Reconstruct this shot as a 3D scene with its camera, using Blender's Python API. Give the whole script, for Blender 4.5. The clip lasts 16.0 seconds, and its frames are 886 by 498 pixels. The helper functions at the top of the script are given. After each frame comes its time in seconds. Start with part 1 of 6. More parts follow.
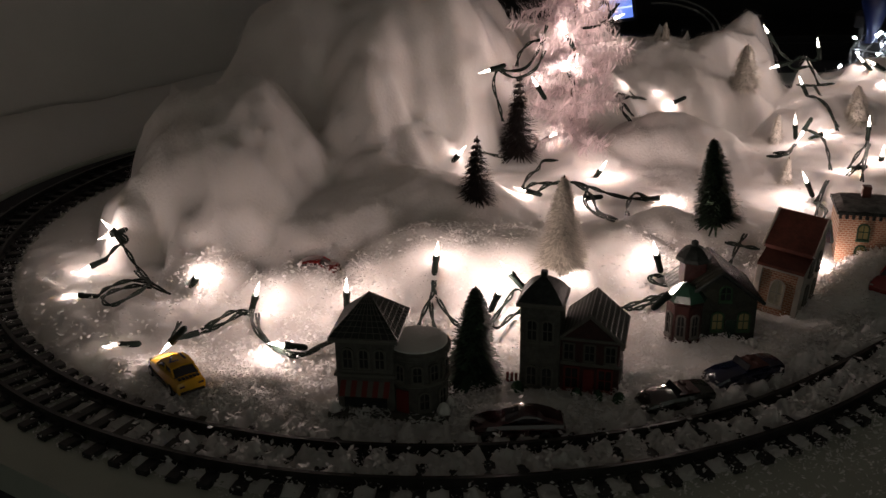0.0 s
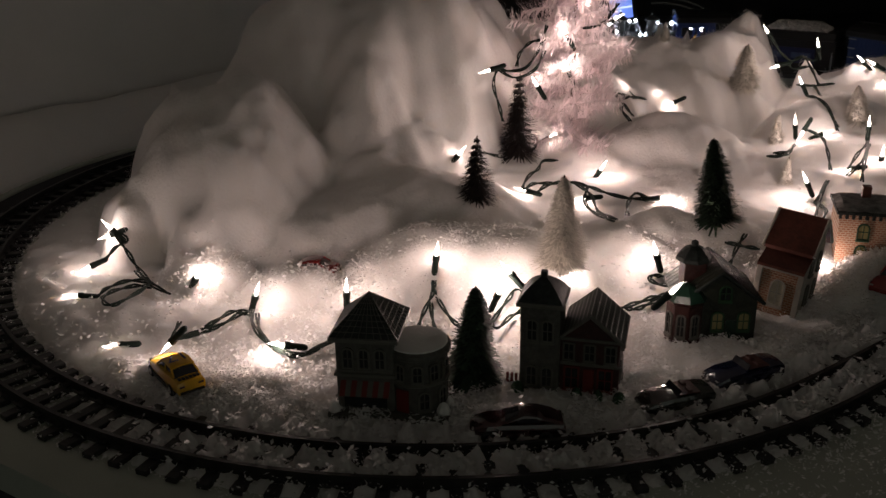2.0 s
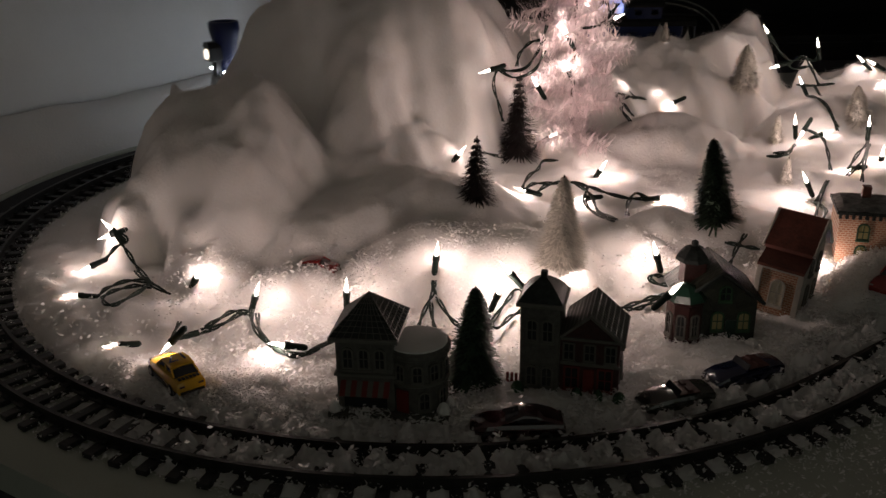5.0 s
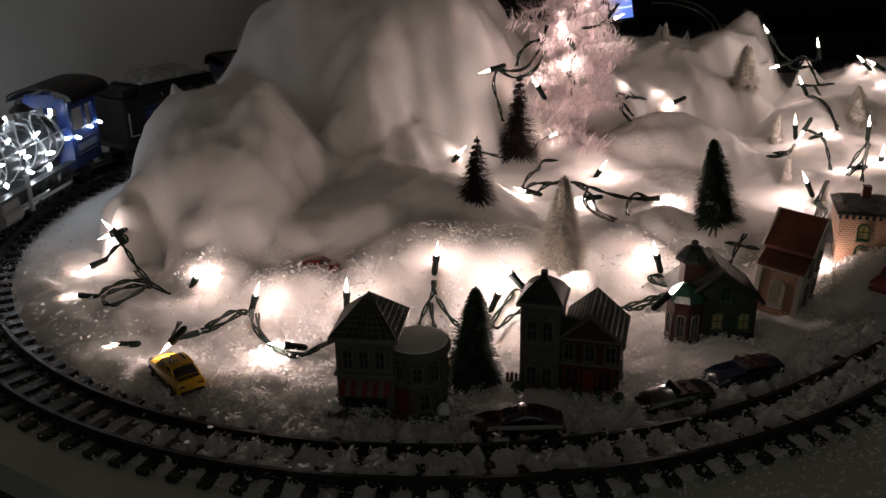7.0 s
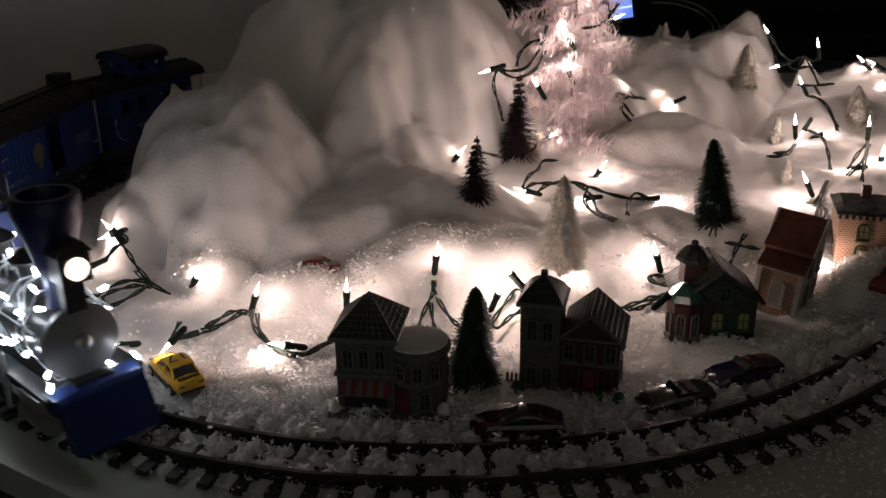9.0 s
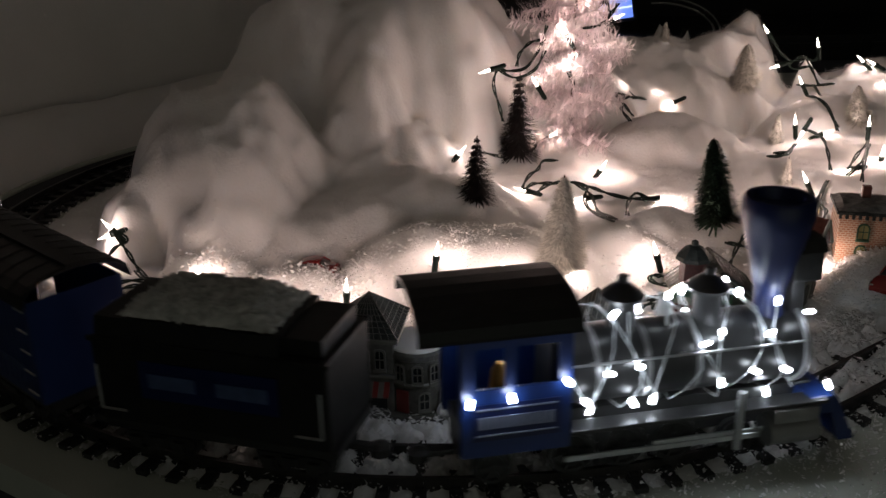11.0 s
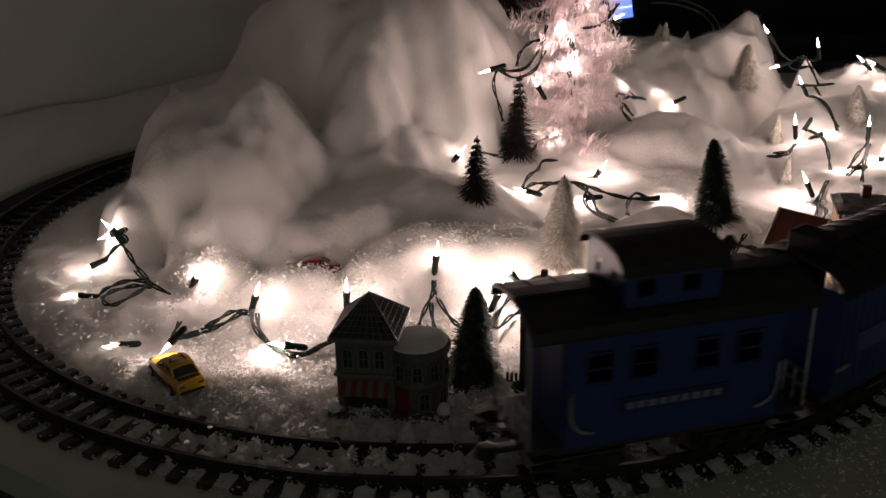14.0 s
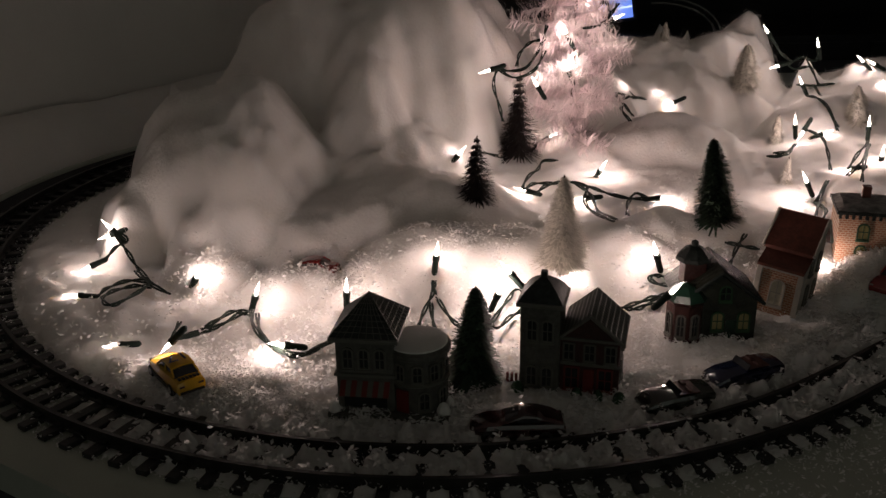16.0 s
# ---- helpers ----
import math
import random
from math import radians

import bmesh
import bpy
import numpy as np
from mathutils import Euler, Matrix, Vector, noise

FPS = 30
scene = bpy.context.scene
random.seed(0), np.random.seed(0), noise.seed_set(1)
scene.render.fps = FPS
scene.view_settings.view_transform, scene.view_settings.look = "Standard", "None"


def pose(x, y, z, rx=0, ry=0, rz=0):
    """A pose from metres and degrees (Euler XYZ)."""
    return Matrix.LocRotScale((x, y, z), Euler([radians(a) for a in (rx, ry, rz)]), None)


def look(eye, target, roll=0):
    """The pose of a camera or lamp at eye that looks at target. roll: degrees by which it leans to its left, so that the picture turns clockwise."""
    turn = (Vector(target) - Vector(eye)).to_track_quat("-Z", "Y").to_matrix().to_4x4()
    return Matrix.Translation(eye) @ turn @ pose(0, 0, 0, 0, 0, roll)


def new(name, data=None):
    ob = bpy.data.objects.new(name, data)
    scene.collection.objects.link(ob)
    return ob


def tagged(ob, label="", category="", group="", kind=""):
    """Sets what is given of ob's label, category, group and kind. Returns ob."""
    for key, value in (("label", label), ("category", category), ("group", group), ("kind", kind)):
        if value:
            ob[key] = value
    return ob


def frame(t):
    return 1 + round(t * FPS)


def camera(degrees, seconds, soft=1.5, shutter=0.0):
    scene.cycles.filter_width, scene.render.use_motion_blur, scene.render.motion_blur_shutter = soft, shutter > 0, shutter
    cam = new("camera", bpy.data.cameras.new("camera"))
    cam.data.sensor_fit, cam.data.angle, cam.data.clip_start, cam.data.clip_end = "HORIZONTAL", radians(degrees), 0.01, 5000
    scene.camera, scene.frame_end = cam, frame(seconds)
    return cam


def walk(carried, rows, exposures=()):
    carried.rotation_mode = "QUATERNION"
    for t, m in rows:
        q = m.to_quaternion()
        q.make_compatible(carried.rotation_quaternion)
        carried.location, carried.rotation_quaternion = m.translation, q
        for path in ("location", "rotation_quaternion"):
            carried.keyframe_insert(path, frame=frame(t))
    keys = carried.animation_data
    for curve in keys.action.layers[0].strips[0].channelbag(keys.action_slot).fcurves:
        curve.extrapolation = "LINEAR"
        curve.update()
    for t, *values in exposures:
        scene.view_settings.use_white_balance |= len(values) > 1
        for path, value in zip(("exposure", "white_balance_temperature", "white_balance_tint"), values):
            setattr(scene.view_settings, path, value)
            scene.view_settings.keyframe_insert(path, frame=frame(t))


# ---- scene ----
cam = camera(50.89, 16.0, soft=1.5, shutter=0.5)
EYE = (0.0, 0.0, 0.4436)
AIM = look(EYE, (0.0, math.cos(radians(21.405)), 0.4436 - math.sin(radians(21.405))), -0.998)
walk(cam, [(0.0, AIM), (16.0, AIM)], exposures=[(0.0, 0.0), (9.3, 0.0), (11.0, 0.15), (12.5, 0.3), (14.0, 0.25), (15.0, 0.05), (16.0, 0.0)])

# world: faint fill light, let in through an unseen opening added behind the camera
world = bpy.data.worlds.new("faint_fill_world")
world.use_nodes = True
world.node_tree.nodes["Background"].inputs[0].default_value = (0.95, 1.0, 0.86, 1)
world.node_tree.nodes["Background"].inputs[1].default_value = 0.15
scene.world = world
WARM = (1.0, 0.745, 0.67)
BULB_WATTS = 0.0535

# ---- plan of the railway: an oval of two half circles and two straights ----
RADIUS, STRAIGHT, AXIS = 0.61, 0.498, radians(35.4)
C1 = Vector((0.007, 1.239))
ALONG = Vector((math.cos(AXIS), math.sin(AXIS)))
C2 = C1 + ALONG * STRAIGHT
LAP = 2 * math.pi * RADIUS + 2 * STRAIGHT
RAIL_TOP = 0.016
SPEED = 0.290


def on_track(s):
    """Place and heading at s metres past the front of the oval, anticlockwise."""
    s = (s + RADIUS * (math.pi - AXIS)) % LAP
    half = math.pi * RADIUS
    if s < half:
        th = AXIS + math.pi / 2 + s / RADIUS
        p = C1 + RADIUS * Vector((math.cos(th), math.sin(th)))
        return p, th + math.pi / 2
    s -= half
    if s < STRAIGHT:
        th = AXIS - math.pi / 2
        return C1 + RADIUS * Vector((math.cos(th), math.sin(th))) + ALONG * s, AXIS
    s -= STRAIGHT
    if s < half:
        th = AXIS - math.pi / 2 + s / RADIUS
        return C2 + RADIUS * Vector((math.cos(th), math.sin(th))), th + math.pi / 2
    s -= half
    th = AXIS + math.pi / 2
    return C2 + RADIUS * Vector((math.cos(th), math.sin(th))) - ALONG * s, AXIS + math.pi


def off_track(x, y):
    """Distance from the track's centre line, negative inside the oval."""
    d = Vector((x, y)) - C1
    k = min(max(d.dot(ALONG), 0.0), STRAIGHT)
    return (d - ALONG * k).length - RADIUS


# ---- plan of the snow: domes of cotton wool (x, y, rx, ry, turn, height) ----
DOMES = [
    (-0.285, 1.225, 0.150, 0.17, 10, 0.188), (-0.396, 1.125, 0.045, 0.07, 20, 0.078),
    (-0.07, 1.50, 0.255, 0.20, 0, 0.330), (-0.305, 1.43, 0.075, 0.10, 0, 0.185), (-0.285, 1.50, 0.062, 0.09, 0, 0.240),
    (-0.01, 1.46, 0.10, 0.16, -15, 0.262),
    (0.12, 1.70, 0.17, 0.14, 0, 0.214), (0.045, 1.53, 0.085, 0.09, 0, 0.266), (-0.12, 1.28, 0.12, 0.15, 0, 0.115),
    (-0.03, 1.15, 0.17, 0.13, 0, 0.090), (0.03, 1.00, 0.16, 0.085, 0, 0.078),
    (0.20, 1.03, 0.10, 0.08, 20, 0.062), (0.36, 1.40, 0.13, 0.11, 15, 0.105),
]
DOMES += [
    (0.36, 1.74, 0.33, 0.17, 8, 0.172), (0.545, 1.75, 0.115, 0.085, 20, 0.172), (0.585, 1.80, 0.070, 0.06, 0, 0.198), (0.128, 0.965, 0.060, 0.040, 0, 0.062), (0.505, 1.71, 0.065, 0.045, 0, 0.160),
    (0.85, 1.66, 0.32, 0.22, 30, 0.132), (0.30, 1.30, 0.42, 0.30, 20, 0.058),
    (0.70, 1.32, 0.30, 0.30, 35, 0.075), (0.22, 1.40, 0.14, 0.12, 0, 0.075),
    (-0.17, 0.985, 0.065, 0.055, 0, 0.040), (-0.27, 1.03, 0.07, 0.06, 0, 0.045),
    (-0.09, 0.96, 0.06, 0.045, 0, 0.030), (0.50, 0.965, 0.09, 0.06, 35, 0.045),
    (0.42, 1.08, 0.15, 0.10, 30, 0.045), (-0.20, 0.90, 0.10, 0.05, 10, 0.014),
    (0.30, 0.98, 0.12, 0.08, 0, 0.035), (0.10, 0.90, 0.12, 0.06, 0, 0.016),
]
DOMES += [
    (-0.248, 1.250, 0.062, 0.12, -12, 0.166), (-0.352, 1.245, 0.075, 0.11, 25, 0.150),
    (-0.27, 1.17, 0.10, 0.16, 5, 0.126), (-0.16, 1.10, 0.09, 0.10, 0, 0.070),
    (-0.215, 1.45, 0.095, 0.11, 30, 0.272), (-0.10, 1.36, 0.075, 0.15, -12, 0.236),
    (0.02, 1.40, 0.075, 0.11, 25, 0.196), (-0.045, 1.30, 0.10, 0.09, 0, 0.128), (0.116, 1.350, 0.055, 0.05, 0, 0.066), (0.333, 1.070, 0.060, 0.05, 0, 0.056), (0.536, 1.640, 0.065, 0.05, 0, 0.100),
    (-0.165, 0.962, 0.050, 0.036, 0, 0.032),
    (0.27, 1.58, 0.10, 0.10, 0, 0.135), (0.43, 1.62, 0.12, 0.09, 25, 0.118),
    (0.27, 1.07, 0.07, 0.05, -30, 0.072), (0.62, 1.50, 0.12, 0.09, 20, 0.100),
]
TUFTS = [(-0.372, 1.285, 0.022, 0.186), (0.430, 1.84, 0.022, 0.176), (0.405, 1.70, 0.020, 0.150), (0.470, 1.83, 0.026, 0.160), (0.60, 1.69, 0.04, 0.136),
         (0.652, 1.64, 0.024, 0.140), (0.735, 1.62, 0.05, 0.128), (0.82, 1.60, 0.05, 0.128)]


def dome_height(x, y):
    total = 0.006 ** 5
    x, y = x + 0.004 * math.sin(y * 61 + 1) + 0.003 * math.sin(y * 127 + x * 40), y + 0.004 * math.sin(x * 57) + 0.003 * math.sin(x * 119 + y * 50)
    for cx, cy, rx, ry, turn, high in DOMES:
        c, s = math.cos(radians(turn)), math.sin(radians(turn))
        u, v = ((x - cx) * c + (y - cy) * s) / rx, (-(x - cx) * s + (y - cy) * c) / ry
        r = u * u + v * v
        if r < 1.0:
            total += (high * (1 - r) ** 0.54) ** 5
    for cx, cy, w, high in TUFTS:
        wx, wy = x + 0.007 * math.sin(y * 95 + cx * 40), y + 0.007 * math.sin(x * 85)
        r = math.hypot(wx - cx, wy - cy) / w
        if r < 2.5:
            total += (high * math.exp(-r ** 1.7)) ** 5
    edge = min(max((-off_track(x, y) - 0.040) / 0.05, 0.0), 1.0)
    return total ** 0.2 * edge * edge * (3 - 2 * edge)


def snow_z(x, y):
    """Height of the snow at a place."""
    z = dome_height(x, y)
    p = Vector((x, y, z))
    fold = abs(noise.noise(Vector((x * 9 + z * 5, y * 7, z * 9)))) - 0.25
    lump = noise.fractal(p * 11, 1.0, 2.0, 4) * 0.13 * min(z, 0.09) + (0.5 - abs(noise.noise(p * 23))) * 0.045 * min(z, 0.09) + noise.fractal(p * 60, 1.0, 2.0, 3) * 0.0016 - fold * 0.03 * min(z, 0.10)
    rim = -off_track(x, y)
    if rim < 0.30 and y < 1.15:
        rough = 0.5 + noise.fractal(Vector((x, y, 0)) * 38, 1.0, 2.0, 4) * 0.5
        lump += 0.012 * max(rough, 0.0) * min(max((rim - 0.042) / 0.012, 0), 1) * min(max((0.30 - rim) / 0.2, 0), 1)
    if y > 1.48 and x > 0.2:
        lump += 0.006 * noise.fractal(p * 32, 1.0, 2.0, 4) * min((y - 1.48) * 6, 1)
    return z + lump if z > 0.001 else z


# ---- materials ----
def material(name, color, rough=0.6, metal=0.0, spread=0.15, scale=60.0, bump=0.2, grain=400.0, **sockets):
    """A surface whose colour and roughness vary at two scales, with fine relief."""
    m = bpy.data.materials.new(name)
    m.use_nodes = True
    t, b = m.node_tree, m.node_tree.nodes["Principled BSDF"]
    place = t.nodes.new("ShaderNodeTexCoord")
    wide, fine = t.nodes.new("ShaderNodeTexNoise"), t.nodes.new("ShaderNodeTexNoise")
    for n, sc in ((wide, scale), (fine, grain)):
        n.inputs["Scale"].default_value, n.inputs["Detail"].default_value = sc, 4
        t.links.new(place.outputs["Object"], n.inputs["Vector"])
    add = t.nodes.new("ShaderNodeMath")
    add.operation = "MULTIPLY_ADD"
    t.links.new(fine.outputs["Fac"], add.inputs[0])
    add.inputs[1].default_value = 0.5
    t.links.new(wide.outputs["Fac"], add.inputs[2])
    ramp = t.nodes.new("ShaderNodeMapRange")
    ramp.inputs["From Min"].default_value, ramp.inputs["From Max"].default_value = 0.45, 1.05
    ramp.inputs["To Min"].default_value, ramp.inputs["To Max"].default_value = 1 - spread, 1 + spread
    t.links.new(add.outputs[0], ramp.inputs["Value"])
    mul = t.nodes.new("ShaderNodeMix")
    mul.data_type, mul.blend_type, mul.inputs[0].default_value = "RGBA", "MULTIPLY", 1.0
    mul.inputs[6].default_value = (*color, 1)
    t.links.new(ramp.outputs[0], mul.inputs[7])
    t.links.new(mul.outputs[2], b.inputs["Base Color"])
    r = t.nodes.new("ShaderNodeMapRange")
    r.inputs["To Min"].default_value, r.inputs["To Max"].default_value = max(rough - 0.1, 0.02), min(rough + 0.1, 1)
    t.links.new(wide.outputs["Fac"], r.inputs["Value"])
    t.links.new(r.outputs[0], b.inputs["Roughness"])
    b.inputs["Metallic"].default_value = metal
    if bump:
        bp = t.nodes.new("ShaderNodeBump")
        bp.inputs["Strength"].default_value, bp.inputs["Distance"].default_value = bump, 0.001
        t.links.new(fine.outputs["Fac"], bp.inputs["Height"])
        t.links.new(bp.outputs[0], b.inputs["Normal"])
    for key, value in sockets.items():
        b.inputs[key.replace("_", " ")].default_value = value
    return m


def glow(name, color, strength):
    m = bpy.data.materials.new(name)
    m.use_nodes = True
    b = m.node_tree.nodes["Principled BSDF"]
    b.inputs["Base Color"].default_value = (0.8, 0.8, 0.8, 1)
    b.inputs["Emission Color"].default_value = (*color, 1)
    b.inputs["Emission Strength"].default_value = strength
    return m


def cotton_material(name, color, through_share, bump):
    """Loose white fibre: diffuse, with light that comes through from behind."""
    m = material(name, color, 0.95, 0, 0.04, 12, bump, 260)
    t, b = m.node_tree, m.node_tree.nodes["Principled BSDF"]
    b.inputs["Specular IOR Level"].default_value = 0.1
    thin, mix = t.nodes.new("ShaderNodeBsdfTranslucent"), t.nodes.new("ShaderNodeMixShader")
    thin.inputs["Color"].default_value = (*color, 1)
    mix.inputs[0].default_value = through_share
    t.links.new(b.outputs[0], mix.inputs[1])
    t.links.new(thin.outputs[0], mix.inputs[2])
    t.links.new(mix.outputs[0], t.nodes["Material Output"].inputs["Surface"])
    return m


COTTON = cotton_material("cotton_wool", (0.86, 0.84, 0.82), 0.22, 0.5)
SOFT = COTTON.node_tree.nodes["Principled BSDF"].inputs
SOFT["Subsurface Weight"].default_value, SOFT["Subsurface Scale"].default_value = 0.7, 0.012
SOFT["Subsurface Radius"].default_value = (1.0, 0.92, 0.85)
FIBRE = cotton_material("loose_cotton_fibre", (0.88, 0.86, 0.84), 0.55, 0.0)
for node in COTTON.node_tree.nodes:
    if node.type == "BUMP":
        node.inputs["Distance"].default_value = 0.002
FLAKE = cotton_material("plastic_snow_flakes", (0.90, 0.89, 0.88), 0.5, 0.05)
FLAKE.node_tree.nodes["Principled BSDF"].inputs["Specular IOR Level"].default_value = 0.8
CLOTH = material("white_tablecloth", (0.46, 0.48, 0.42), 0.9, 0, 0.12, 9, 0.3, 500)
SHEET = cotton_material("white_sheet", (0.84, 0.82, 0.79), 0.05, 0.2)
BLACK = material("black_plastic", (0.018, 0.018, 0.018), 0.38, 0, 0.3, 90, 0.15, 700)
RAIL = material("dark_steel_rail", (0.05, 0.048, 0.046), 0.34, 0.6, 0.4, 40, 0.1, 900)
# Pale tone for unseen surfaces added to bounce the bulbs' light back
PALE_WALL = material("off_white_bounce_wall", (0.72, 0.71, 0.66), 0.85, 0, 0.05, 4, 0.1, 300)
# Dark base colour stands in for the lack of light far back
DARK_WALL = material("dark_unlit_tone", (0.05, 0.05, 0.055), 0.8, 0, 0.1, 4, 0.2, 300)
CARPET = material("dark_carpet", (0.03, 0.03, 0.035), 0.95, 0, 0.2, 20, 0.4, 500)
WIRE = material("dark_green_wire", (0.012, 0.020, 0.016), 0.6, 0, 0.25, 80, 0.1, 500)
WIRE.node_tree.nodes["Principled BSDF"].inputs["Specular IOR Level"].default_value = 0.15
BULB = glow("lit_clear_bulb", (1.0, 0.86, 0.74), 12.0)
LED = glow("lit_cool_white_diode", (0.82, 0.90, 1.0), 42.0)
BLUE = material("royal_blue_plastic", (0.006, 0.023, 0.115), 0.38, 0, 0.15, 30, 0.05, 600)


# ---- mesh helpers ----
def mesh_of(name, bm, mat, smooth=False):
    me = bpy.data.meshes.new(name)
    bmesh.ops.recalc_face_normals(bm, faces=bm.faces)
    bm.to_mesh(me)
    bm.free()
    for m in mat if isinstance(mat, (list, tuple)) else (mat,):
        me.materials.append(m)
    if smooth:
        me.polygons.foreach_set("use_smooth", [True] * len(me.polygons))
        me.set_sharp_from_angle(angle=radians(40))
    return me


def part(name, bm, mat, parent=None, label="", smooth=False, at=None):
    """Links a bmesh as one object under a thing or a part."""
    ob = new(name, mesh_of(name, bm, mat, smooth))
    ob.parent = parent
    if at is not None:
        ob.matrix_basis = at
    return tagged(ob, label)


def thing(name, at, label, category, group="", kind=""):
    ob = new(name)
    ob.empty_display_size = 0.02
    ob.matrix_basis = at
    return tagged(ob, label, category, group, kind)


def box(bm, x0, y0, z0, x1, y1, z1, bevel=0.0, at=None):
    made = bmesh.ops.create_cube(bm, size=1.0)["verts"]
    m = Matrix.Translation(((x0 + x1) / 2, (y0 + y1) / 2, (z0 + z1) / 2)) @ Matrix.Diagonal((x1 - x0, y1 - y0, z1 - z0, 1))
    bmesh.ops.transform(bm, matrix=(at or Matrix()) @ m, verts=made)
    if bevel:
        edges = list({e for v in made for e in v.link_edges})
        bmesh.ops.bevel(bm, geom=edges, offset=bevel, segments=2, affect="EDGES", profile=0.6)
    return bm


def tube(bm, p, q, r0, r1=None, seg=12, cap=True):
    """A tapered round bar from p to q."""
    p, q = Vector(p), Vector(q)
    turn = (q - p).to_track_quat("Z", "Y").to_matrix().to_4x4()
    m = Matrix.Translation((p + q) / 2) @ turn
    bmesh.ops.create_cone(bm, cap_ends=cap, segments=seg, radius1=r0, radius2=r0 if r1 is None else r1, depth=(q - p).length, matrix=m)
    return bm


def lathe(bm, profile, seg=20, at=None, start=0.0, turn=2 * math.pi):
    """Turns a profile of (radius, height) about z."""
    rings, m = [], at or Matrix()
    n = seg if turn > 6.28 else seg + 1
    for r, z in profile:
        rings.append([bm.verts.new(m @ Vector((r * math.cos(start + turn * k / seg), r * math.sin(start + turn * k / seg), z))) for k in range(n)])
    for a, b in zip(rings, rings[1:]):
        for k in range(seg):
            j = (k + 1) % n
            bm.faces.new((a[k], a[j], b[j], b[k]))
    for ring, radius in ((rings[0], profile[0][0]), (rings[-1], profile[-1][0])):
        if radius > 1e-5:
            bm.faces.new(ring)
    bmesh.ops.remove_doubles(bm, verts=bm.verts, dist=1e-6)
    return bm


def prism(bm, outline, y0, y1, at=None):
    """An outline in x and z, drawn along y."""
    m = at or Matrix()
    a = [bm.verts.new(m @ Vector((x, y0, z))) for x, z in outline]
    b = [bm.verts.new(m @ Vector((x, y1, z))) for x, z in outline]
    bm.faces.new(a)
    bm.faces.new(b[::-1])
    for k in range(len(outline)):
        j = (k + 1) % len(outline)
        bm.faces.new((a[k], b[k], b[j], a[j]))
    return bm


def grid_sheet(name, x0, x1, y0, y1, step, height, mat, keep=None):
    """A sheet whose height follows a function."""
    nx, ny = round((x1 - x0) / step), round((y1 - y0) / step)
    index, verts, faces = {}, [], []
    for j in range(ny + 1):
        for i in range(nx + 1):
            x, y = x0 + i * step, y0 + j * step
            if keep is None or keep(x, y):
                index[i, j] = len(verts)
                verts.append((x, y, height(x, y)))
    for j in range(ny):
        for i in range(nx):
            q = [index.get(k) for k in ((i, j), (i + 1, j), (i + 1, j + 1), (i, j + 1))]
            if None not in q:
                faces.append(q)
    me = bpy.data.meshes.new(name)
    me.from_pydata(verts, [], faces)
    me.materials.append(mat)
    me.polygons.foreach_set("use_smooth", [True] * len(faces))
    return new(name, me)


# ---- the room ----
def build_room():
    def slab(name, a, b, mat, label, category):
        ob = part(name, box(bmesh.new(), *a, *b), mat, None, label)
        return tagged(ob, "", category, "", "structure")
    slab("floor", (-2.6, -1.5, -0.85), (3.4, 4.6, -0.75), CARPET, "dark carpeted floor of an unlit room", "floor")
    # Unseen ceiling, added as a pale reflector over the table
    slab("ceiling", (-2.6, -1.5, 1.65), (3.4, 4.6, 1.75), PALE_WALL, "unseen off-white ceiling added to bounce the bulbs' light", "ceiling")
    # Coloured dark so that the unlit background stays black
    slab("wall_north", (-2.6, 4.6, -0.85), (3.4, 4.7, 1.75), DARK_WALL, "wall far behind the railway table, darkened as unlit", "wall")
    # Opening added in the unseen wall so the world's fill light gets in
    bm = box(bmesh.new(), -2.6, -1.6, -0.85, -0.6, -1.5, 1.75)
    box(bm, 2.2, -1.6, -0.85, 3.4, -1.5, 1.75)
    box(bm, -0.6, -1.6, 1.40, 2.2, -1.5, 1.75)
    tagged(part("wall_south", bm, PALE_WALL, None, "unseen off-white wall with an opening added for fill light"), "", "wall", "", "structure")
    # East wall has the same darkness put into its colour
    slab("wall_east", (3.4, -1.6, -0.85), (3.5, 4.7, 1.75), DARK_WALL, "unseen plain wall, darkened as unlit", "wall")
    # Unseen west wall, pale to act as a reflector too
    slab("wall_west", (-2.7, -1.6, -0.85), (-2.6, 4.7, 1.75), PALE_WALL, "unseen off-white wall added to bounce the bulbs' light", "wall")


def build_table():
    bm = bmesh.new()
    rim = [(-1.35, 1.277), (-0.372, 0.660), (-0.12, 0.500), (0.02, 0.44), (1.95, 0.44), (1.95, 2.27), (-1.35, 2.27)]
    lo, hi = [bm.verts.new((x, y, -0.030)) for x, y in rim], [bm.verts.new((x, y, 0.0)) for x, y in rim]
    bm.faces.new(hi)
    bm.faces.new(lo[::-1])
    for k in range(len(rim)):
        j = (k + 1) % len(rim)
        bm.faces.new((lo[k], lo[j], hi[j], hi[k]))
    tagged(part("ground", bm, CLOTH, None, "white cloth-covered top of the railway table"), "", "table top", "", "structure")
    base = box(bmesh.new(), -0.9, 0.95, -0.75, 1.8, 2.6, -0.0305, 0.005)
    tagged(part("table_base", base, DARK_WALL, None, "dark base under the railway table"), "", "table base", "", "structure")


def outside(s, d):
    """A place d metres outside the track's centre line."""
    p, head = on_track(s)
    return p + Vector((math.sin(head), -math.cos(head))) * d


